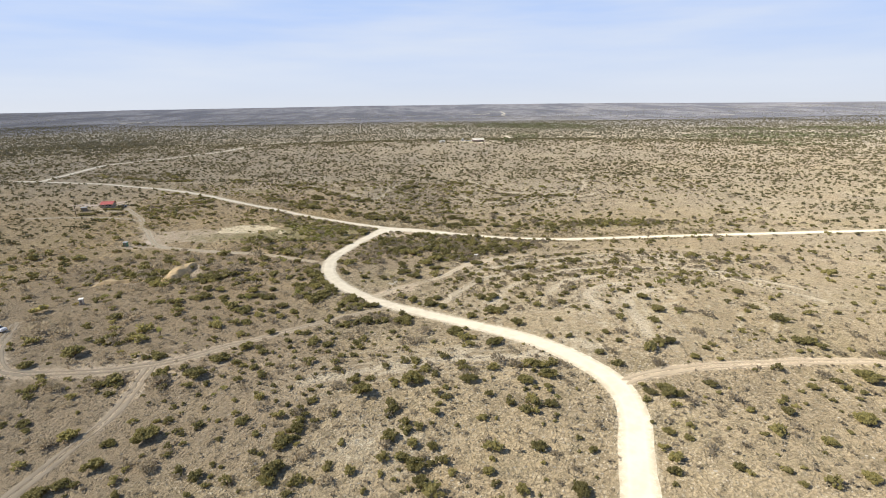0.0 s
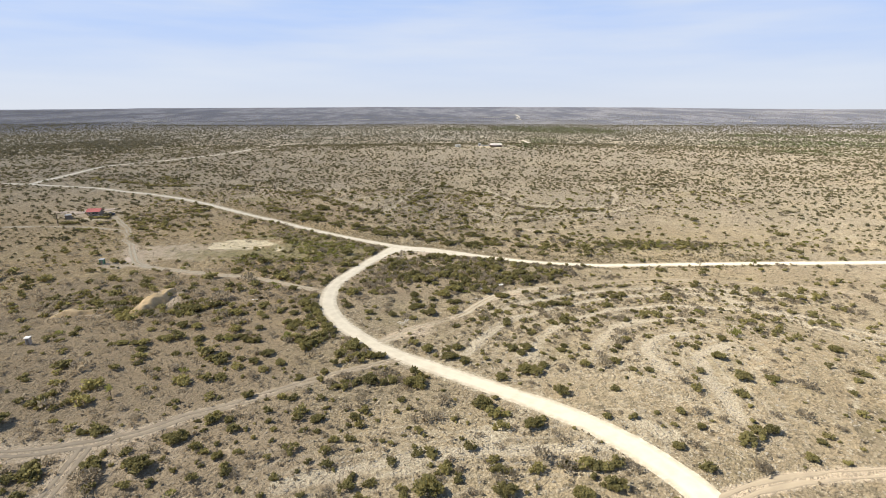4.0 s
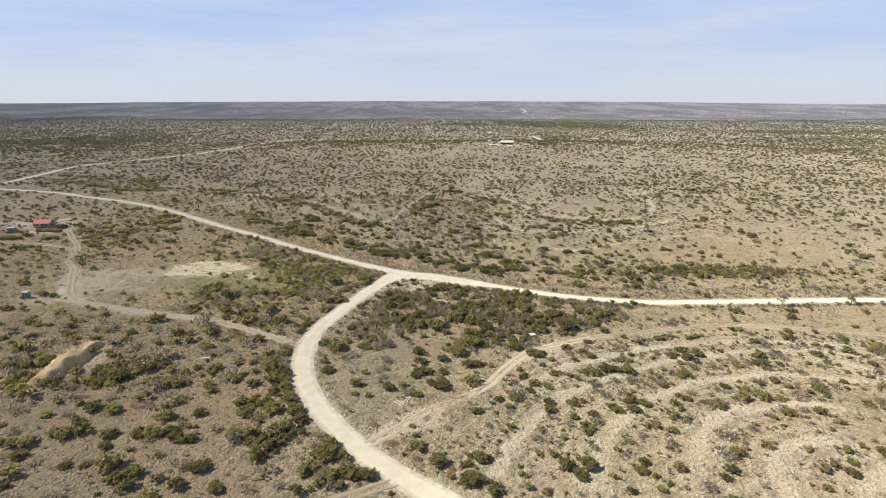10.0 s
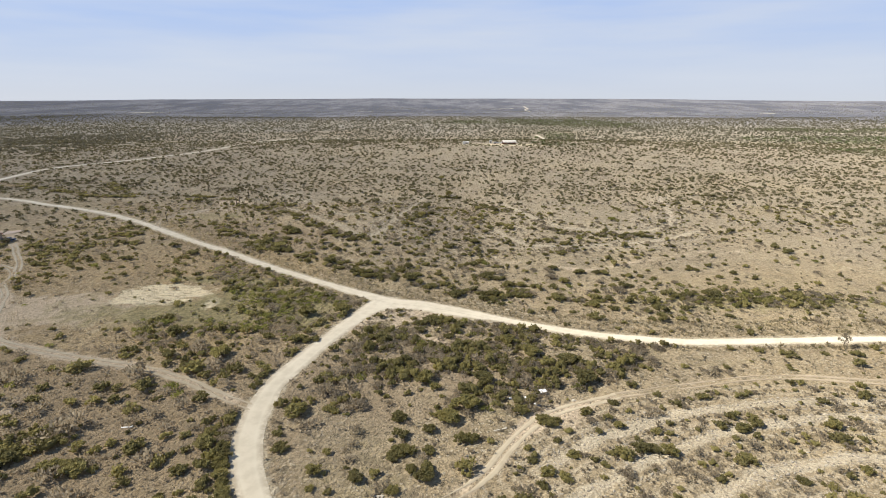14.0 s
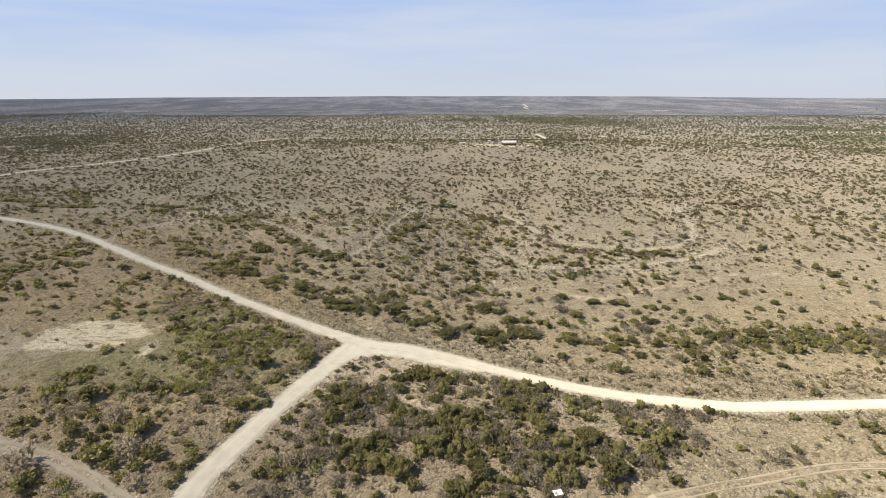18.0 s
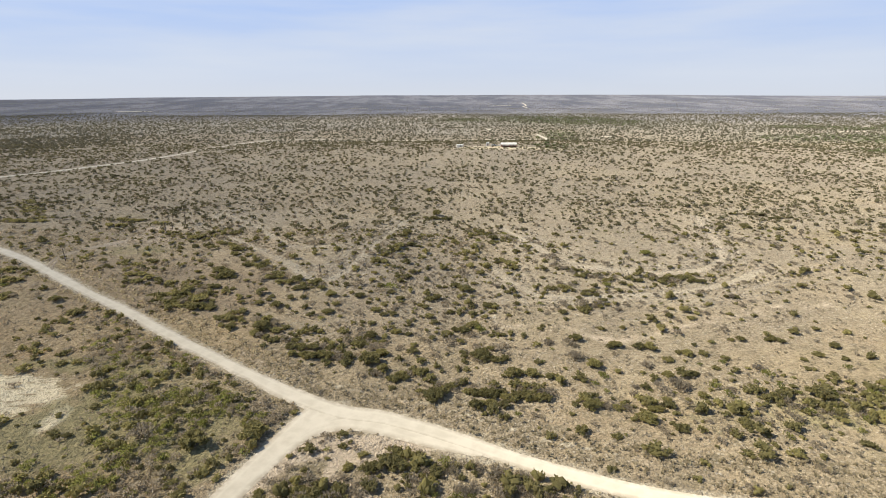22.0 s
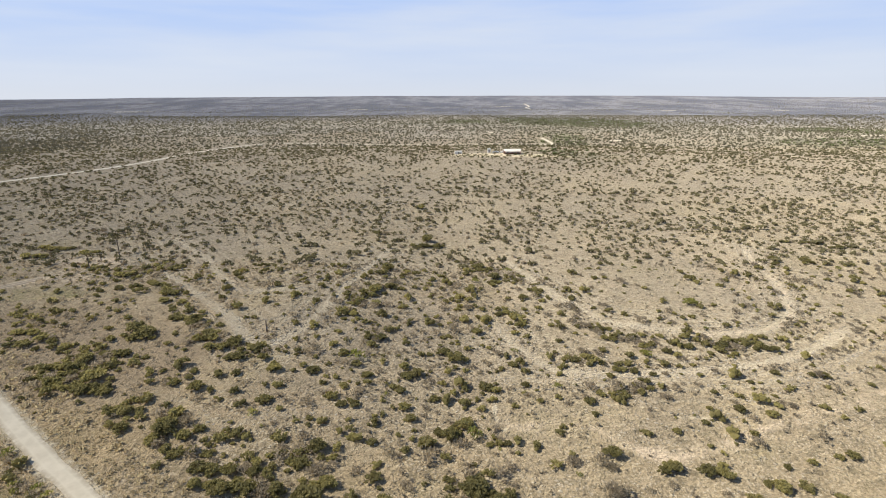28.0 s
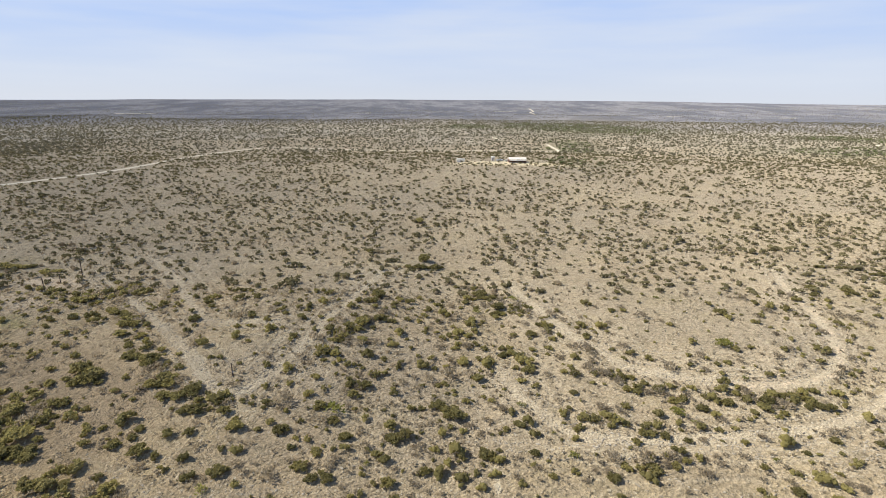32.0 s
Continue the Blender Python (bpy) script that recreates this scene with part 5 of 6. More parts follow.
# rows of brush along ledges, draws and the creek: outline of each row, spread across it
ROWS = (
    ([(-21, 103), (-8, 104), (0, 108), (11, 109), (21, 109), (33, 110)], 1.6), ([(-29, 76), (-29, 85), (-27, 95), (-25, 101)], 2.0), ([(-99, 109), (-89, 110), (-77, 111)], 2.0), ([(-9, 92), (-3, 86), (-3, 76)], 2.2),
    ([(-55, 80), (-51, 85), (-50, 91)], 2.0), ([(-29, 156), (-20, 150)], 2.5), ([(-90, 337), (-82, 333), (-72, 327)], 3.2), ([(-61, 316), (-56, 313), (-46, 312)], 2.4), ([(-118, 394), (-110, 393), (-100, 390)], 2.2),
    ([(-94, 388), (-78, 370), (-69, 357), (-54, 345), (-44, 339), (-38, 337)], 2.2), ([(-15, 374), (-17, 361), (-11, 351), (-10, 344)], 2.6), ([(14, 407), (23, 398), (26, 388), (39, 379)], 2.6),
    ([(39, 352), (48, 350), (53, 345), (62, 342), (75, 340), (89, 340), (93, 338)], 1.8), ([(36, 333), (52, 332)], 1.6), ([(42, 319), (54, 323)], 1.8), ([(-63, 316), (-52, 312), (-43, 307), (-33, 301), (-24, 295), (-17, 298)], 2.4),
    ([(-2, 277), (13, 278), (28, 275)], 3.2), ([(11, 310), (20, 308)], 2.0), ([(9, 295), (21, 297)], 2.2), ([(-9, 289), (-3, 289)], 2.4), ([(36, 272), (43, 272), (53, 272)], 2.6), ([(-64, 339), (-53, 344), (-38, 338)], 1.5),
    ([(-284, 443), (-256, 433), (-220, 421)], 4.0), ([(-232, 458), (-206, 432), (-189, 416)], 4.0), ([(-160, 338), (-151, 345), (-143, 350)], 3.4), ([(-147, 327), (-150, 334)], 3.0), ([(-187, 323), (-170, 317), (-154, 329)], 3.2),
    ([(-171, 325), (-151, 310)], 2.8), ([(-169, 309), (-160, 312)], 2.6), ([(-89, 339), (-71, 330)], 2.6), ([(-122, 362), (-106, 351)], 2.2), ([(-35, 309), (-13, 299)], 2.6),
)
rr = np.random.RandomState(91)
xs, ys = [], []
for points, wide in ROWS:
    line = spline(points, 1.0)
    k = int(len(line) * wide * 0.4)
    pick = rr.randint(len(line), size=k)
    xs.append(line[pick, 0] + rr.normal(0, wide * 0.7, k))
    ys.append(line[pick, 1] + rr.normal(0, wide * 0.7, k))
x, y = np.concatenate(xs), np.concatenate(ys)
size = 0.6 + 1.6 * rr.beta(1.3, 2.4, len(x))
ok = clear_of_roads(x, y, size) & clear_of_stand(x, y, size * 0.4)
x, y, size = x[ok], y[ok], size[ok]
a = rr.uniform(0, 1, len(x)) < 0.72
stuff("brush_row", scatter_mesh("brush_row", NEAR, x[a], y[a], size[a], 44, M_JUNIPER, 0.1), "rows of olive juniper along ledges and draws", "shrubs")
stuff("brush_row", scatter_mesh("brush_row", TWIG, x[~a], y[~a], size[~a], 45, M_GREY), "grey leafless brush along ledges and draws", "shrubs")

# low grey brush between the shrubs
x, y = sown(2.8, -180, 200, 68, 400, 0.26, 6)
size = 0.3 + 0.75 * np.random.RandomState(8).beta(1.4, 3.0, len(x))
ok = clear_of_roads(x, y, size) & clear_of_stand(x, y, size)
x, y, size = x[ok], y[ok], size[ok]
stuff("low_brush", scatter_mesh("low_brush", TWIGFAR, x, y, size, 18, M_GREY, 0.15), "low grey-brown brush on dry ground", "shrubs")

# low dry tufts
x, y = sown(1.4, -125, 135, 70, 395, 0.22, 4)
ok = (road_gap(x, y) > 0.3) & (track_gap(x, y) > 1.5)
x, y = x[ok], y[ok]
size = 0.16 + 0.42 * np.random.RandomState(5).uniform(0, 1, len(x)) ** 2.2
stuff("grass_tufts", scatter_mesh("grass_tufts", TUFT, x, y, size, 17, M_GREY), "low dry grass tufts", "grass")


# dry grass along the verge of the main road
rg = np.random.RandomState(57)
pick = rg.randint(len(MAIN), size=9000)
away = np.where(rg.uniform(0, 1, 9000) < 0.72, rg.choice([4.4, 6.6, 9.6, 12.0], 9000), -4.2) + rg.normal(0, 0.7, 9000)
x, y = MAIN[pick, 0] + rg.normal(0, 1.6, 9000), MAIN[pick, 1] + away
ok = (np.abs(x) < 150) & (road_gap(x, y) > 0.5) & (track_gap(x, y) > 1.3)
x, y = x[ok], y[ok]
stuff("verge_grass", scatter_mesh("verge_grass", TUFT, x, y, 0.25 + 0.45 * rg.uniform(0, 1, len(x)) ** 2, 19, M_STRAW), "dry straw-coloured grass along the road verge", "grass")


# ---- loose stones on the benches and the near hill ----
def stone_spots():
    r = np.random.RandomState(31)
    xs, ys = [], []
    for line in BENCHES:
        seg = np.linalg.norm(np.diff(line, axis=0), axis=1).sum()
        k = int(seg * 4)
        i = r.randint(len(line), size=k)
        xs.append(line[i, 0] + r.normal(0, 1.5, k))
        ys.append(line[i, 1] + r.normal(0, 1.3, k))
    xs.append(r.normal(58, 26, 2600))
    ys.append(r.normal(140, 22, 2600))
    xs.append(r.uniform(-60, 90, 1400))
    ys.append(r.uniform(72, 125, 1400))
    x, y = np.concatenate(xs), np.concatenate(ys)
    ok = (road_gap(x, y) > 0.2) & (track_gap(x, y) > 1.2)
    return x[ok], y[ok], (0.09 + 0.30 * r.uniform(0, 1, len(x)) ** 3)[ok]


def stone_shape(seed):
    r = np.random.RandomState(seed)
    v = ICO1[0] * (1 + r.uniform(-0.3, 0.3, (len(ICO1[0]), 1))) * np.array([1, 0.75, 0.42])
    return v + np.array([0, 0, 0.12]), DOME[1]


def slabs(lines, rows, seed):
    """Broken beds of rock cropping out along lines: flat slabs end to end, with gaps, in one mesh."""
    r = np.random.RandomState(seed)
    rock, sides = ICO1[0], DOME[1]
    many = len(rock)
    V, T = [], []
    for k, line in enumerate(lines):
        tang = np.gradient(line, axis=0)
        tang /= np.linalg.norm(tang, axis=1, keepdims=True)
        run = np.concatenate([[0], np.cumsum(np.linalg.norm(np.diff(line, axis=0), axis=1))])
        for row in rows:
            at = r.uniform(0, 2)
            while at < run[-1]:
                long = 0.22 + 0.75 * r.uniform() ** 2
                at += long * 1.9
                p = np.array([np.interp(at, run, line[:, 0]), np.interp(at, run, line[:, 1])])
                t = np.array([np.interp(at, run, tang[:, 0]), np.interp(at, run, tang[:, 1])])
                away = row + 1.6 * (lattice(at / 9 + 50 * k, row, seed) - 0.5) + r.normal(0, 0.22)
                p = p + np.array([t[1], -t[0]]) * away
                if lattice(at / 13 + 31 * k, row * 3.0, seed + 1) < 0.42 or r.uniform() < 0.22:
                    continue
                turn = math.atan2(t[1], t[0]) + r.normal(0, 0.35)
                size = np.array([long * 0.5, r.uniform(0.09, 0.22), r.uniform(0.07, 0.17)])
                v = rock * (1 + r.uniform(-0.4, 0.35, rock.shape)) * size * 1.2
                c, q = math.cos(turn), math.sin(turn)
                V.append(np.stack([p[0] + v[:, 0] * c - v[:, 1] * q, p[1] + v[:, 0] * q + v[:, 1] * c, v[:, 2] + 0.04], -1))
                T.append(np.full(many, r.uniform()))
    V = np.concatenate(V)
    mid = V.reshape(-1, many, 3).mean(1)
    ok = (road_gap(mid[:, 0], mid[:, 1]) > 0.8) & (track_gap(mid[:, 0], mid[:, 1]) > 1.6)
    keep = np.repeat(ok, many)
    V = V[keep]
    V[:, 2] += np.repeat(height(mid[ok, 0], mid[ok, 1]), many)
    count = int(ok.sum())
    F = (sides[None] + many * np.arange(count)[:, None, None]).reshape(-1, 3)
    return mesh_of("limestone_ledges", V, F, [M_STONE], {"tone": np.concatenate(T)[keep]}, flat=True)


M_STONE = material("limestone", (0.5, 0.46, 0.38), 0.95, 0.1)
nn = Nodes(M_STONE)
nn.color(nn.mix(nn.attr("tone"), (0.27, 0.235, 0.180), nn.mix(nn.ramp(nn.noise(3.0, 4), 0.4, 0.65), (0.47, 0.42, 0.335), (0.37, 0.325, 0.255))))
x, y, size = stone_spots()
stuff("loose_stones", scatter_mesh("loose_stones", [stone_shape(k) for k in range(5)], x, y, size, 32, M_STONE), "pale limestone rubble on the benches", "stones")
stuff("limestone_ledges", slabs([line for k, line in enumerate(BENCHES) if k != 4] + BEDS[:3], (-2.2, -0.8, 1.6, 3.4), 35), "broken pale limestone ledges along the benches", "rock ledges")


# ---- built things ----
def painted(name, a, b, rough=0.7, metal=0.0, scale=1.5):
    m = material(name, a, rough, 0.3, metal)
    n = Nodes(m)
    n.color(n.mix(n.ramp(n.noise(scale, 5, 0.65), 0.38, 0.66), a, b))
    n.bump(n.noise(scale * 6, 3), 0.15, 0.02)
    return m


M_REDROOF = painted("red_metal_roof", (0.36, 0.075, 0.068), (0.29, 0.065, 0.06), 0.6)
M_WHITEROOF = painted("pale_metal_roof", (0.74, 0.70, 0.62), (0.62, 0.57, 0.49), 0.5)
M_BROWNWALL = painted("brown_board_wall", (0.23, 0.13, 0.09), (0.17, 0.10, 0.075), 0.85)
M_TANWALL = painted("tan_wall", (0.36, 0.29, 0.22), (0.29, 0.23, 0.175), 0.85)
M_WHITE = painted("white_paint", (0.76, 0.75, 0.71), (0.66, 0.64, 0.60), 0.6)
M_GREYWOOD = painted("weathered_wood", (0.27, 0.235, 0.195), (0.19, 0.165, 0.14), 0.9)
M_POLE = painted("pole_wood", (0.125, 0.095, 0.075), (0.085, 0.066, 0.054), 0.9)
M_PALEWOOD = painted("pale_lumber", (0.58, 0.52, 0.42), (0.47, 0.42, 0.33), 0.85)
M_GREYMETAL = painted("grey_sheet_metal", (0.40, 0.40, 0.40), (0.30, 0.30, 0.31), 0.5, 0.3)
M_MINT = painted("pale_green_paint", (0.12, 0.25, 0.17), (0.09, 0.19, 0.13), 0.7)
M_DARK = painted("dark_shade_cloth", (0.035, 0.04, 0.055), (0.05, 0.055, 0.07), 0.8)
M_GLASS = material("dark_glass", (0.03, 0.035, 0.04), 0.08, 0.6)
M_TYRE = material("rubber", (0.025, 0.025, 0.025), 0.85, 0.2)
M_BLUEPAINT = painted("dark_blue_paint", (0.028, 0.036, 0.060), (0.022, 0.030, 0.048), 0.4)
M_SILVER = painted("silver_paint", (0.55, 0.57, 0.60), (0.48, 0.50, 0.53), 0.35, 0.2)
M_REDPLASTIC = painted("red_plastic", (0.45, 0.08, 0.05), (0.36, 0.07, 0.045), 0.6)


def box(bm, x, y, z, sx, sy, sz, m=None):
    """A box by its centre and full sizes."""
    t = Matrix.LocRotScale((x, y, z), None, (sx, sy, sz))
    bmesh.ops.create_cube(bm, size=1, matrix=t if m is None else m @ t)


def solid(name, mat, parent, make, bevel=0.0, label=""):
    bm = bmesh.new()
    make(bm)
    if bevel:
        bmesh.ops.bevel(bm, geom=list(bm.edges), offset=bevel, segments=1, affect="EDGES")
    me = bpy.data.meshes.new(name)
    bm.to_mesh(me)
    bm.free()
    me.materials.append(mat)
    return part(name, me, parent, label)


def stood(name, x, y, turn, label, category, group="", sink=0.05):
    ob = tagged(new(name), label, category, group)
    ob.matrix_basis = pose(x, y, float(height(x, y)[0]) - sink, 0, 0, turn)
    return ob


def gable(bm, length, width, eave, rise, over, thick):
    """Two sloping roof sheets with thickness, ridge along x."""
    half = width / 2 + over
    slope = math.atan2(rise, width / 2)
    run = half / math.cos(slope)
    for sgn in (-1, 1):
        m = Matrix.Translation((0, 0, eave + rise + thick / 2)) @ Matrix.Rotation(-sgn * slope, 4, "X")
        box(bm, 0, sgn * run / 2, 0, length + 2 * over, run, thick, m)


def seams(top, count, length, width, eave, rise, over, mat):
    slope = math.atan2(rise, width / 2)
    run = (width / 2 + over) / math.cos(slope)
    for sgn in (-1, 1):
        m = Matrix.Translation((0, 0, eave + rise + 0.06)) @ Matrix.Rotation(-sgn * slope, 4, "X")
        for k in range(count):
            u = -length / 2 - over + (k + 0.5) * (length + 2 * over) / count
            solid("roof_rib", mat, top, lambda bm: box(bm, u, sgn * run / 2, 0.05, 0.07, run * 0.99, 0.06, m))


def window(top, x, y, z, w, h, facing):
    win = solid("window", M_WHITE, top, lambda bm: box(bm, x, y, z, w + 0.16 if facing == "y" else 0.1, 0.1 if facing == "y" else w + 0.16, h + 0.16))
    solid("pane", M_GLASS, win, lambda bm: box(bm, x, y, z, w if facing == "y" else 0.13, 0.13 if facing == "y" else w, h), label="dark window glass")
    return win


def house(x, y, turn, length, width, wall_h, rise, roof_mat, wall_mat, label, porch):
    top = stood("house", x, y, turn, label, "house", sink=0.2)
    solid("wall", wall_mat, top, lambda bm: box(bm, 0, 0, wall_h / 2, length, width, wall_h))
    for sgn in (-1, 1):
        def gable_end(bm):
            p = [bm.verts.new(v) for v in ((sgn * length / 2, -width / 2, wall_h), (sgn * length / 2, width / 2, wall_h), (sgn * length / 2, 0, wall_h + rise))]
            q = [bm.verts.new(v.co - Vector((sgn * 0.15, 0, 0))) for v in p]
            bm.faces.new(p), bm.faces.new(q[::-1])
            for i in range(3):
                bm.faces.new((p[i], q[i], q[(i + 1) % 3], p[(i + 1) % 3]))
        solid("gable_end", wall_mat, top, gable_end)
    solid("roof", roof_mat, top, lambda bm: gable(bm, length, width, wall_h, rise, 0.5, 0.1))
    seams(top, int(length / 1.1), length, width, wall_h, rise, 0.5, roof_mat)
    for k in range(3):
        window(top, -length * 0.3 + k * length * 0.3, -width / 2, 1.5, 1.0, 1.0, "y")
    door = solid("door", M_GREYWOOD, top, lambda bm: box(bm, length * 0.14, -width / 2, 1.05, 0.95, 0.12, 2.05))
    solid("handle", M_GREYMETAL, door, lambda bm: box(bm, length * 0.14 + 0.35, -width / 2 - 0.09, 1.0, 0.05, 0.08, 0.12))
    if porch:
        depth = 2.4
        solid("porch_roof", roof_mat, top, lambda bm: box(bm, 0, -width / 2 - depth / 2 - 0.3, wall_h - 0.32, length, depth, 0.1, Matrix.Rotation(0.06, 4, "X")))
        solid("porch_floor", M_GREYWOOD, top, lambda bm: box(bm, 0, -width / 2 - depth / 2, 0.16, length, depth, 0.3))
        for k in range(5):
            solid("porch_post", M_REDPLASTIC if porch == "red" else M_GREYWOOD, top, lambda bm: box(bm, -length / 2 + 0.2 + k * (length - 0.4) / 4, -width / 2 - depth + 0.15, wall_h / 2, 0.16, 0.16, wall_h - 0.3))
    return top


def pickup(x, y, turn, paint, label):
    top = stood("pickup_truck", x, y, turn, label, "car", sink=0.0)

    def body(bm):
        box(bm, 0, 0, 0.72, 5.2, 1.85, 0.55)
        box(bm, 1.75, 0, 1.05, 1.6, 1.75, 0.28)
    solid("body", paint, top, body, 0.06)

    def cab(bm):
        box(bm, 0.25, 0, 1.38, 1.75, 1.65, 0.75)
        for v in bm.verts:
            if v.co.z > 1.5:
                v.co.x = 0.2 + (v.co.x - 0.25) * 0.72
                v.co.y *= 0.86
    cab_ob = solid("cab", paint, top, cab, 0.05)
    solid("windscreen", M_GLASS, cab_ob, lambda bm: box(bm, 0, 0, 0, 0.04, 1.4, 0.58, Matrix.Translation((1.04, 0, 1.42)) @ Matrix.Rotation(-0.4, 4, "Y")))
    for sgn in (-1, 1):
        solid("side_window", M_GLASS, cab_ob, lambda bm: box(bm, 0, 0, 0, 1.1, 0.04, 0.42, Matrix.Translation((0.2, sgn * 0.80, 1.45)) @ Matrix.Rotation(sgn * 0.15, 4, "X")))
        solid("bed_side", paint, top, lambda bm: box(bm, -1.65, sgn * 0.86, 1.12, 1.9, 0.1, 0.4), 0.02)
        solid("headlight", M_WHITE, top, lambda bm: box(bm, 2.61, sgn * 0.68, 0.9, 0.06, 0.34, 0.2))
        solid("mirror", M_DARK, top, lambda bm: box(bm, 0.85, sgn * 1.0, 1.25, 0.12, 0.2, 0.18))
    solid("tailgate", paint, top, lambda bm: box(bm, -2.56, 0, 1.1, 0.08, 1.7, 0.4), 0.02)
    solid("bumper", M_GREYMETAL, top, lambda bm: box(bm, 2.66, 0, 0.55, 0.14, 1.8, 0.2), 0.03)
    for sx in (-1.6, 1.6):
        for sgn in (-1, 1):
            m = Matrix.Translation((sx, sgn * 0.82, 0.38)) @ Matrix.Rotation(math.pi / 2, 4, "X")
            wheel = solid("wheel", M_TYRE, top, lambda bm: bmesh.ops.create_cone(bm, cap_ends=True, segments=18, radius1=0.38, radius2=0.38, depth=0.26, matrix=m))
            solid("rim", M_GREYMETAL, wheel, lambda bm: bmesh.ops.create_cone(bm, cap_ends=True, segments=14, radius1=0.22, radius2=0.2, depth=0.28, matrix=m))
    return top


def shed(name, x, y, turn, sx, sy, h, wall, roof, label, category="shed"):
    top = stood(name, x, y, turn, label, category)
    solid("wall", wall, top, lambda bm: box(bm, 0, 0, h / 2, sx, sy, h), 0.02)
    solid("roof", roof, top, lambda bm: box(bm, 0, 0, h + 0.08, sx + 0.35, sy + 0.35, 0.1, Matrix.Rotation(0.05, 4, "X")), 0.02)
    solid("door", M_GREYWOOD, top, lambda bm: box(bm, 0.05, -sy / 2, h * 0.42, min(0.8, sx * 0.55), 0.08, h * 0.8))
    return top


def pole(x, y, tall, arm, label, lean=0.0):
    top = stood("utility_pole", x, y, 0, label, "pole", "wooden poles", sink=0.2)
    top.matrix_basis = top.matrix_basis @ Matrix.Rotation(lean, 4, "Y")
    solid("shaft", M_POLE, top, lambda bm: bmesh.ops.create_cone(bm, cap_ends=True, segments=10, radius1=0.17, radius2=0.12, depth=tall, matrix=Matrix.Translation((0, 0, tall / 2))))
    if arm:
        solid("crossarm", M_POLE, top, lambda bm: box(bm, 0, 0.12, tall - 0.45, arm, 0.1, 0.12), 0.01)
        for k in (-0.42, 0.42):
            solid("insulator", M_WHITE, top, lambda bm: bmesh.ops.create_cone(bm, cap_ends=True, segments=8, radius1=0.05, radius2=0.035, depth=0.14, matrix=Matrix.Translation((k * arm, 0.12, tall - 0.32))))
    solid("meter_box", M_GREYMETAL, top, lambda bm: box(bm, 0.16, 0, 1.3, 0.16, 0.3, 0.4), 0.01)
    return top


house(-206, 331.8, 8, 6.8, 5.2, 2.5, 1.3, M_REDROOF, M_TANWALL, "small tan house with a red metal roof", "")
pickup(-196.8, 330.6, 20, M_BLUEPAINT, "dark blue pickup parked beside the red-roofed house")
shed("grey_shed", -215.5, 322.5, 25, 3.0, 2.4, 2.2, M_GREYWOOD, M_GREYMETAL, "weathered grey metal shed in the house yard")
pole(-212.5, 309.5, 7.5, 1.6, "tall wooden utility pole by the house yard")
house(66.5, 655, 2, 13.5, 6.0, 2.7, 1.3, M_WHITEROOF, M_BROWNWALL, "long brown ranch building with a pale metal roof", "red")
shed("white_trailer", 21.2, 655, 6, 6.2, 2.6, 2.6, M_WHITE, M_WHITE, "white box trailer on bare ground", "trailer")
shed("white_shed", 47.8, 664, 0, 2.6, 2.4, 3.0, M_WHITE, M_WHITE, "small white shed by the ranch building")
pickup(53.5, 662, 12, M_SILVER, "silver pickup parked by the ranch building")
pickup(59.0, 658, 40, M_WHITE, "white pickup parked by the ranch building")
shed("hunting_blind", -118, 165.5, 12, 1.1, 1.1, 2.2, M_GREYMETAL, M_WHITE, "grey box hunting blind with a white roof", "hunting blind")
shed("green_tank_shed", -146, 242.5, 5, 1.7, 1.5, 2.1, M_MINT, M_GREYMETAL, "green box shed with a pale roof beside the driveway")
pickup(-129.2, 144.2, -12, M_SILVER, "silver pickup parked among shrubs")
pole(-117.2, 408.4, 7.0, 1.1, "tall dark wooden utility pole on the slope")
pole(-118, 392, 6.0, 0, "short dark wooden pole on the slope")
pole(-120.3, 402.0, 3.4, 0, "short stub of a wooden post")
pole(-141.2, 361.0, 5.4, 0.9, "dark wooden pole beside the road", -0.04)
pole(-39.8, 347.5, 3.6, 0, "thin dark post at the foot of the spur")

# junk by the two-rut track
junk = stood("junk_table", 21.2, 213.8, 14, "white sheet lying over a grey metal box", "junk")
solid("box", M_GREYMETAL, junk, lambda bm: box(bm, 0, 0, 0.38, 1.4, 1.0, 0.76), 0.05)
solid("sheet", M_WHITE, junk, lambda bm: box(bm, -0.05, 0.05, 0.86, 1.6, 1.2, 0.07, Matrix.Rotation(0.08, 4, "X")), 0.01)
for k, (px, py, mat, size, label) in enumerate(((17.3, 212.6, M_WHITE, 0.9, "crumpled white scrap on the ground"), (15.6, 212.9, M_REDPLASTIC, 0.8, "faded red plastic scrap on the ground"),
                                               (18.7, 209.6, M_WHITE, 0.7, "crumpled white scrap on the ground"), (13.6, 212.2, M_WHITE, 0.8, "crumpled white scrap on the ground"), (19.4, 209.0, M_DARK, 0.9, "dark torn sheet on the ground"),
                                               (27.6, 211.0, M_PALEWOOD, 0.9, "small pile of pale boards"))):
    top = stood("scrap", px, py, 40 * k, label, "scrap", "scraps by the track", 0.0)

    def crumple(bm):
        v = bmesh.ops.create_icosphere(bm, subdivisions=2, radius=size * 0.6)["verts"]
        rr = random.Random(k)
        for p in v:
            p.co = Vector((p.co.x * rr.uniform(0.7, 1.3), p.co.y * rr.uniform(0.6, 1.1), p.co.z * 0.35 * rr.uniform(0.6, 1.4)))
    solid("piece", mat, top, crumple)


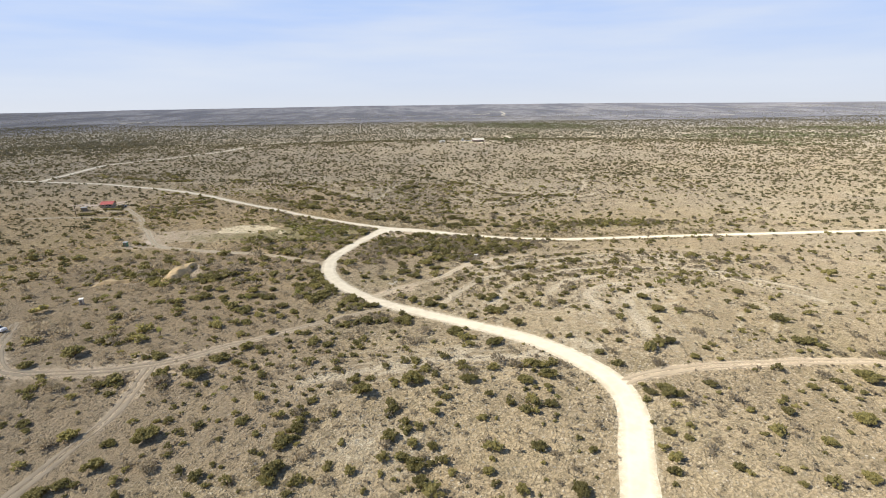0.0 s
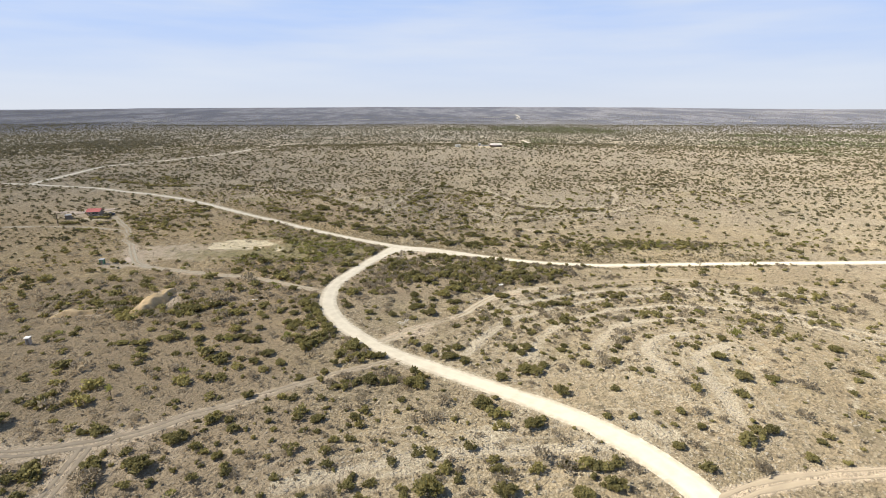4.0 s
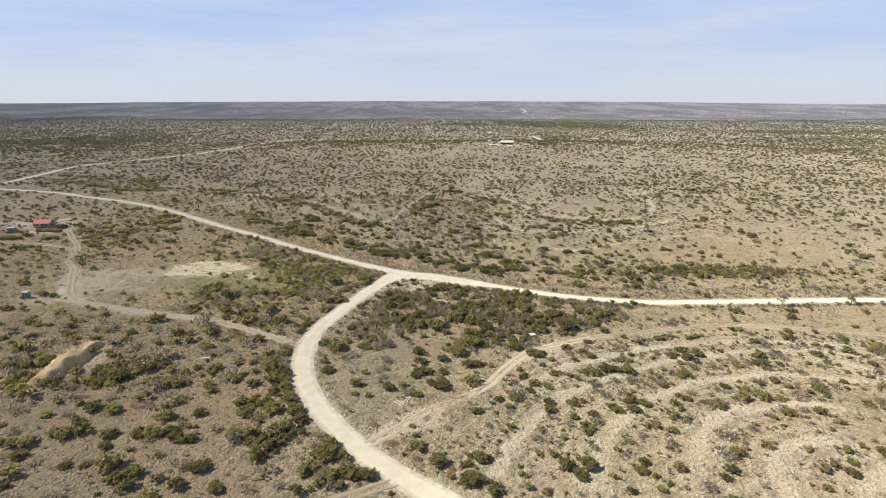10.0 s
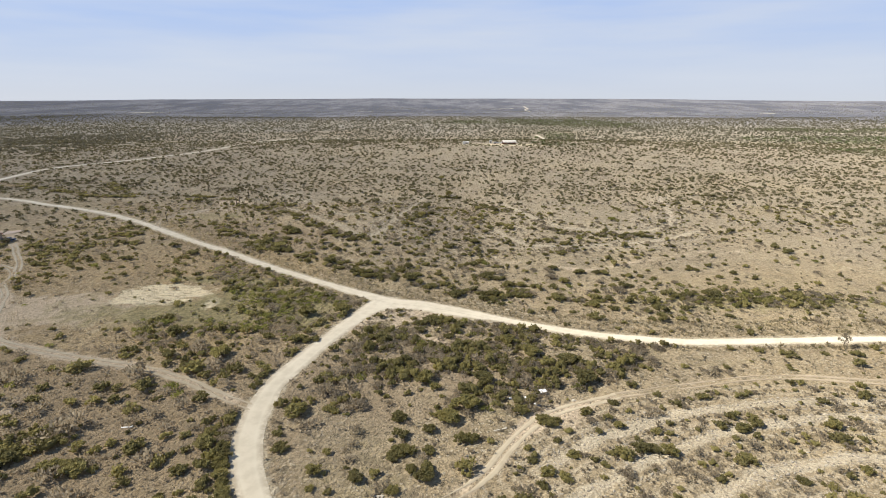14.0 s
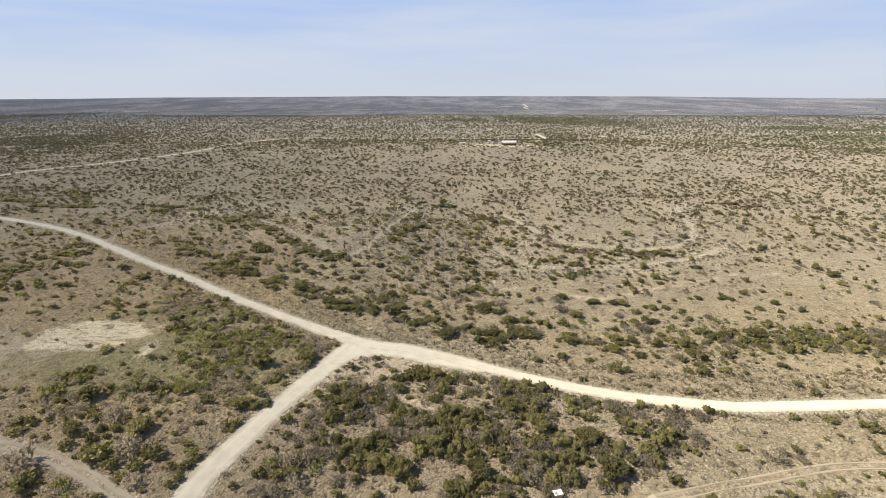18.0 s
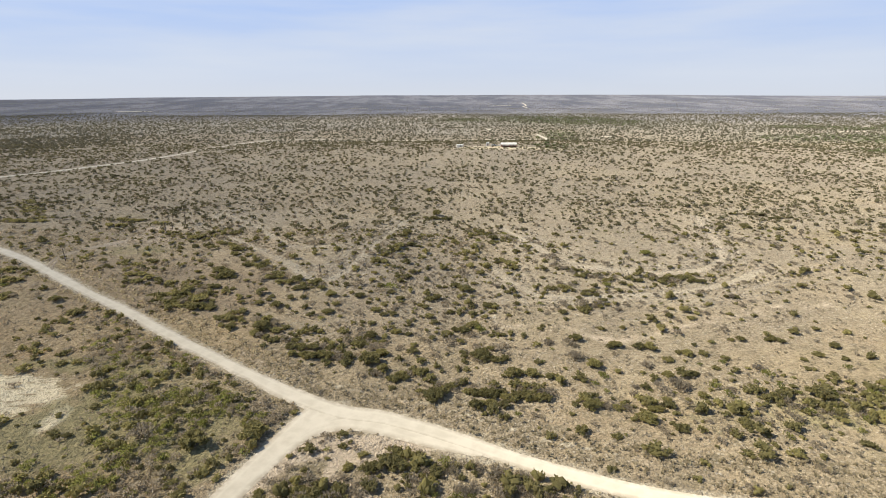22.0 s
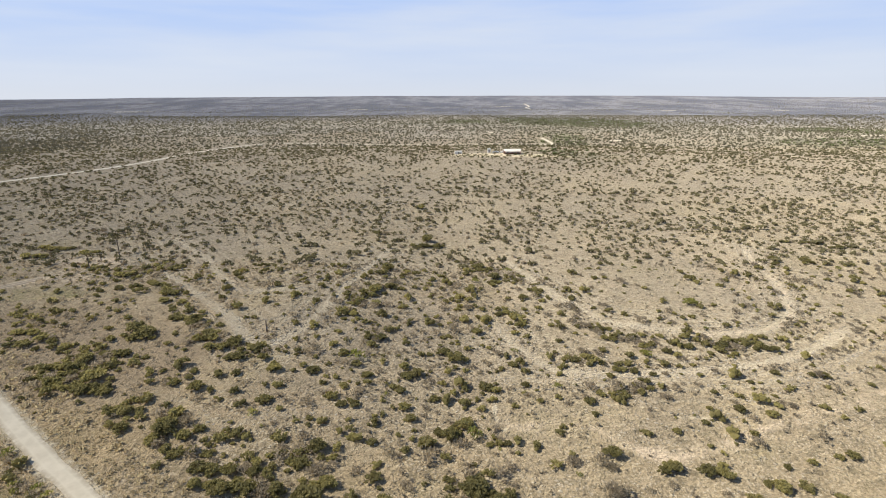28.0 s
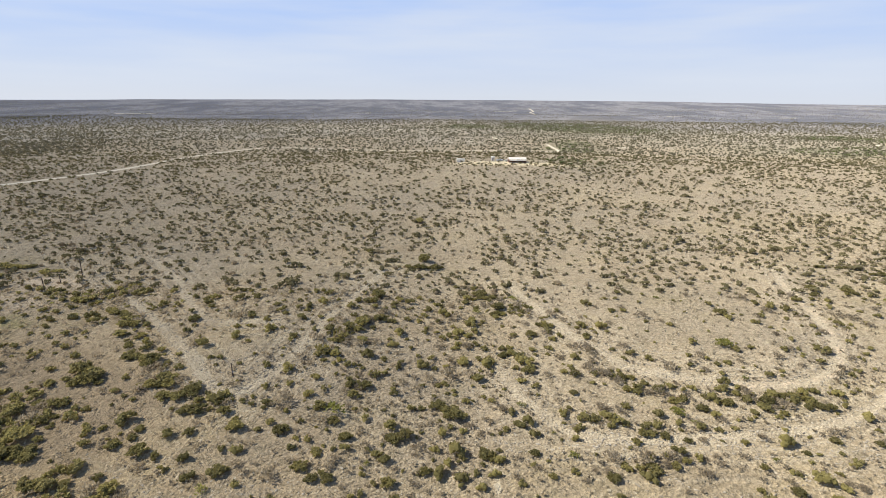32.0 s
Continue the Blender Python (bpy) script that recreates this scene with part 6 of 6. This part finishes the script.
def plank(x, y, turn, length, mat, label):
    top = stood("plank", x, y, turn, label, "plank", "lumber on the ground", -0.02)
    solid("board", mat, top, lambda bm: box(bm, 0, 0, 0.06, length, 0.32, 0.12), 0.015)
    solid("end_block", mat, top, lambda bm: box(bm, length / 2 - 0.15, 0.05, 0.17, 0.14, 0.5, 0.1), 0.01)


plank(-14.4, 179.7, -46, 2.9, M_PALEWOOD, "pale sawn plank lying on dry ground")
plank(-13.9, 180.2, -44, 2.6, M_PALEWOOD, "pale sawn plank lying on dry ground")
plank(-12.9, 180.8, 74, 2.3, M_PALEWOOD, "pale sawn plank lying on dry ground")
plank(-12.2, 181.0, 70, 2.3, M_PALEWOOD, "pale sawn plank lying on dry ground")
plank(-12.6, 182.0, 4, 1.4, M_PALEWOOD, "short pale plank lying on dry ground")
plank(10.0, 200.3, 18, 2.9, M_PALEWOOD, "pale weathered beam lying beside the track")
plank(-66.7, 201.0, 8, 2.2, M_WHITE, "white pipe lying in dry brush")


def small_tree(x, y, tall, spread, leaf, label, seed):
    """A slender forked trunk with thin limbs and an open crown of twigs."""
    top = stood("small_tree", x, y, 37 * seed, label, "tree", sink=0.1)
    r = random.Random(seed)

    def rod(bm, a, b, thick, thin):
        way = Vector(b) - Vector(a)
        m = Matrix.Translation((Vector(a) + Vector(b)) / 2) @ way.to_track_quat("Z", "Y").to_matrix().to_4x4()
        bmesh.ops.create_cone(bm, cap_ends=True, segments=6, radius1=thick, radius2=thin, depth=way.length, matrix=m)
    fork = (0.05, 0.0, tall * 0.35)
    solid("trunk", M_BARK, top, lambda bm: rod(bm, (0, 0, 0), fork, 0.10, 0.07))
    for k in range(5):
        a = 1.26 * k + r.uniform(-0.3, 0.3)
        tip = (spread * 0.6 * math.cos(a), spread * 0.6 * math.sin(a), tall * r.uniform(0.7, 0.95))
        solid("limb", M_BARK, top, lambda bm: rod(bm, fork, tip, 0.05, 0.015))
    v, f = crown(800 + seed, 7, None, 220, 1.0, 0.8, card=0.20, slim=0.22)
    v = v * np.array([spread, spread, tall * 0.72]) + np.array([0, 0, tall * 0.25])
    part("crown", mesh_of("crown", v, f, [leaf], {"tone": np.zeros(len(v))}, flat=True), top)
    return top


small_tree(108.0, 237.6, 3.4, 1.7, M_GREY, "small leafless grey tree on the road verge", 1)
small_tree(131.4, 238.2, 3.4, 1.6, M_FRESH, "small yellow-green tree on the road verge", 2)
small_tree(-45.2, 166.0, 3.2, 1.5, M_FRESH, "slender pale green sapling among junipers", 3)
small_tree(-78.3, 138.4, 2.8, 1.1, M_FRESH, "slender pale green sapling on dry ground", 4)
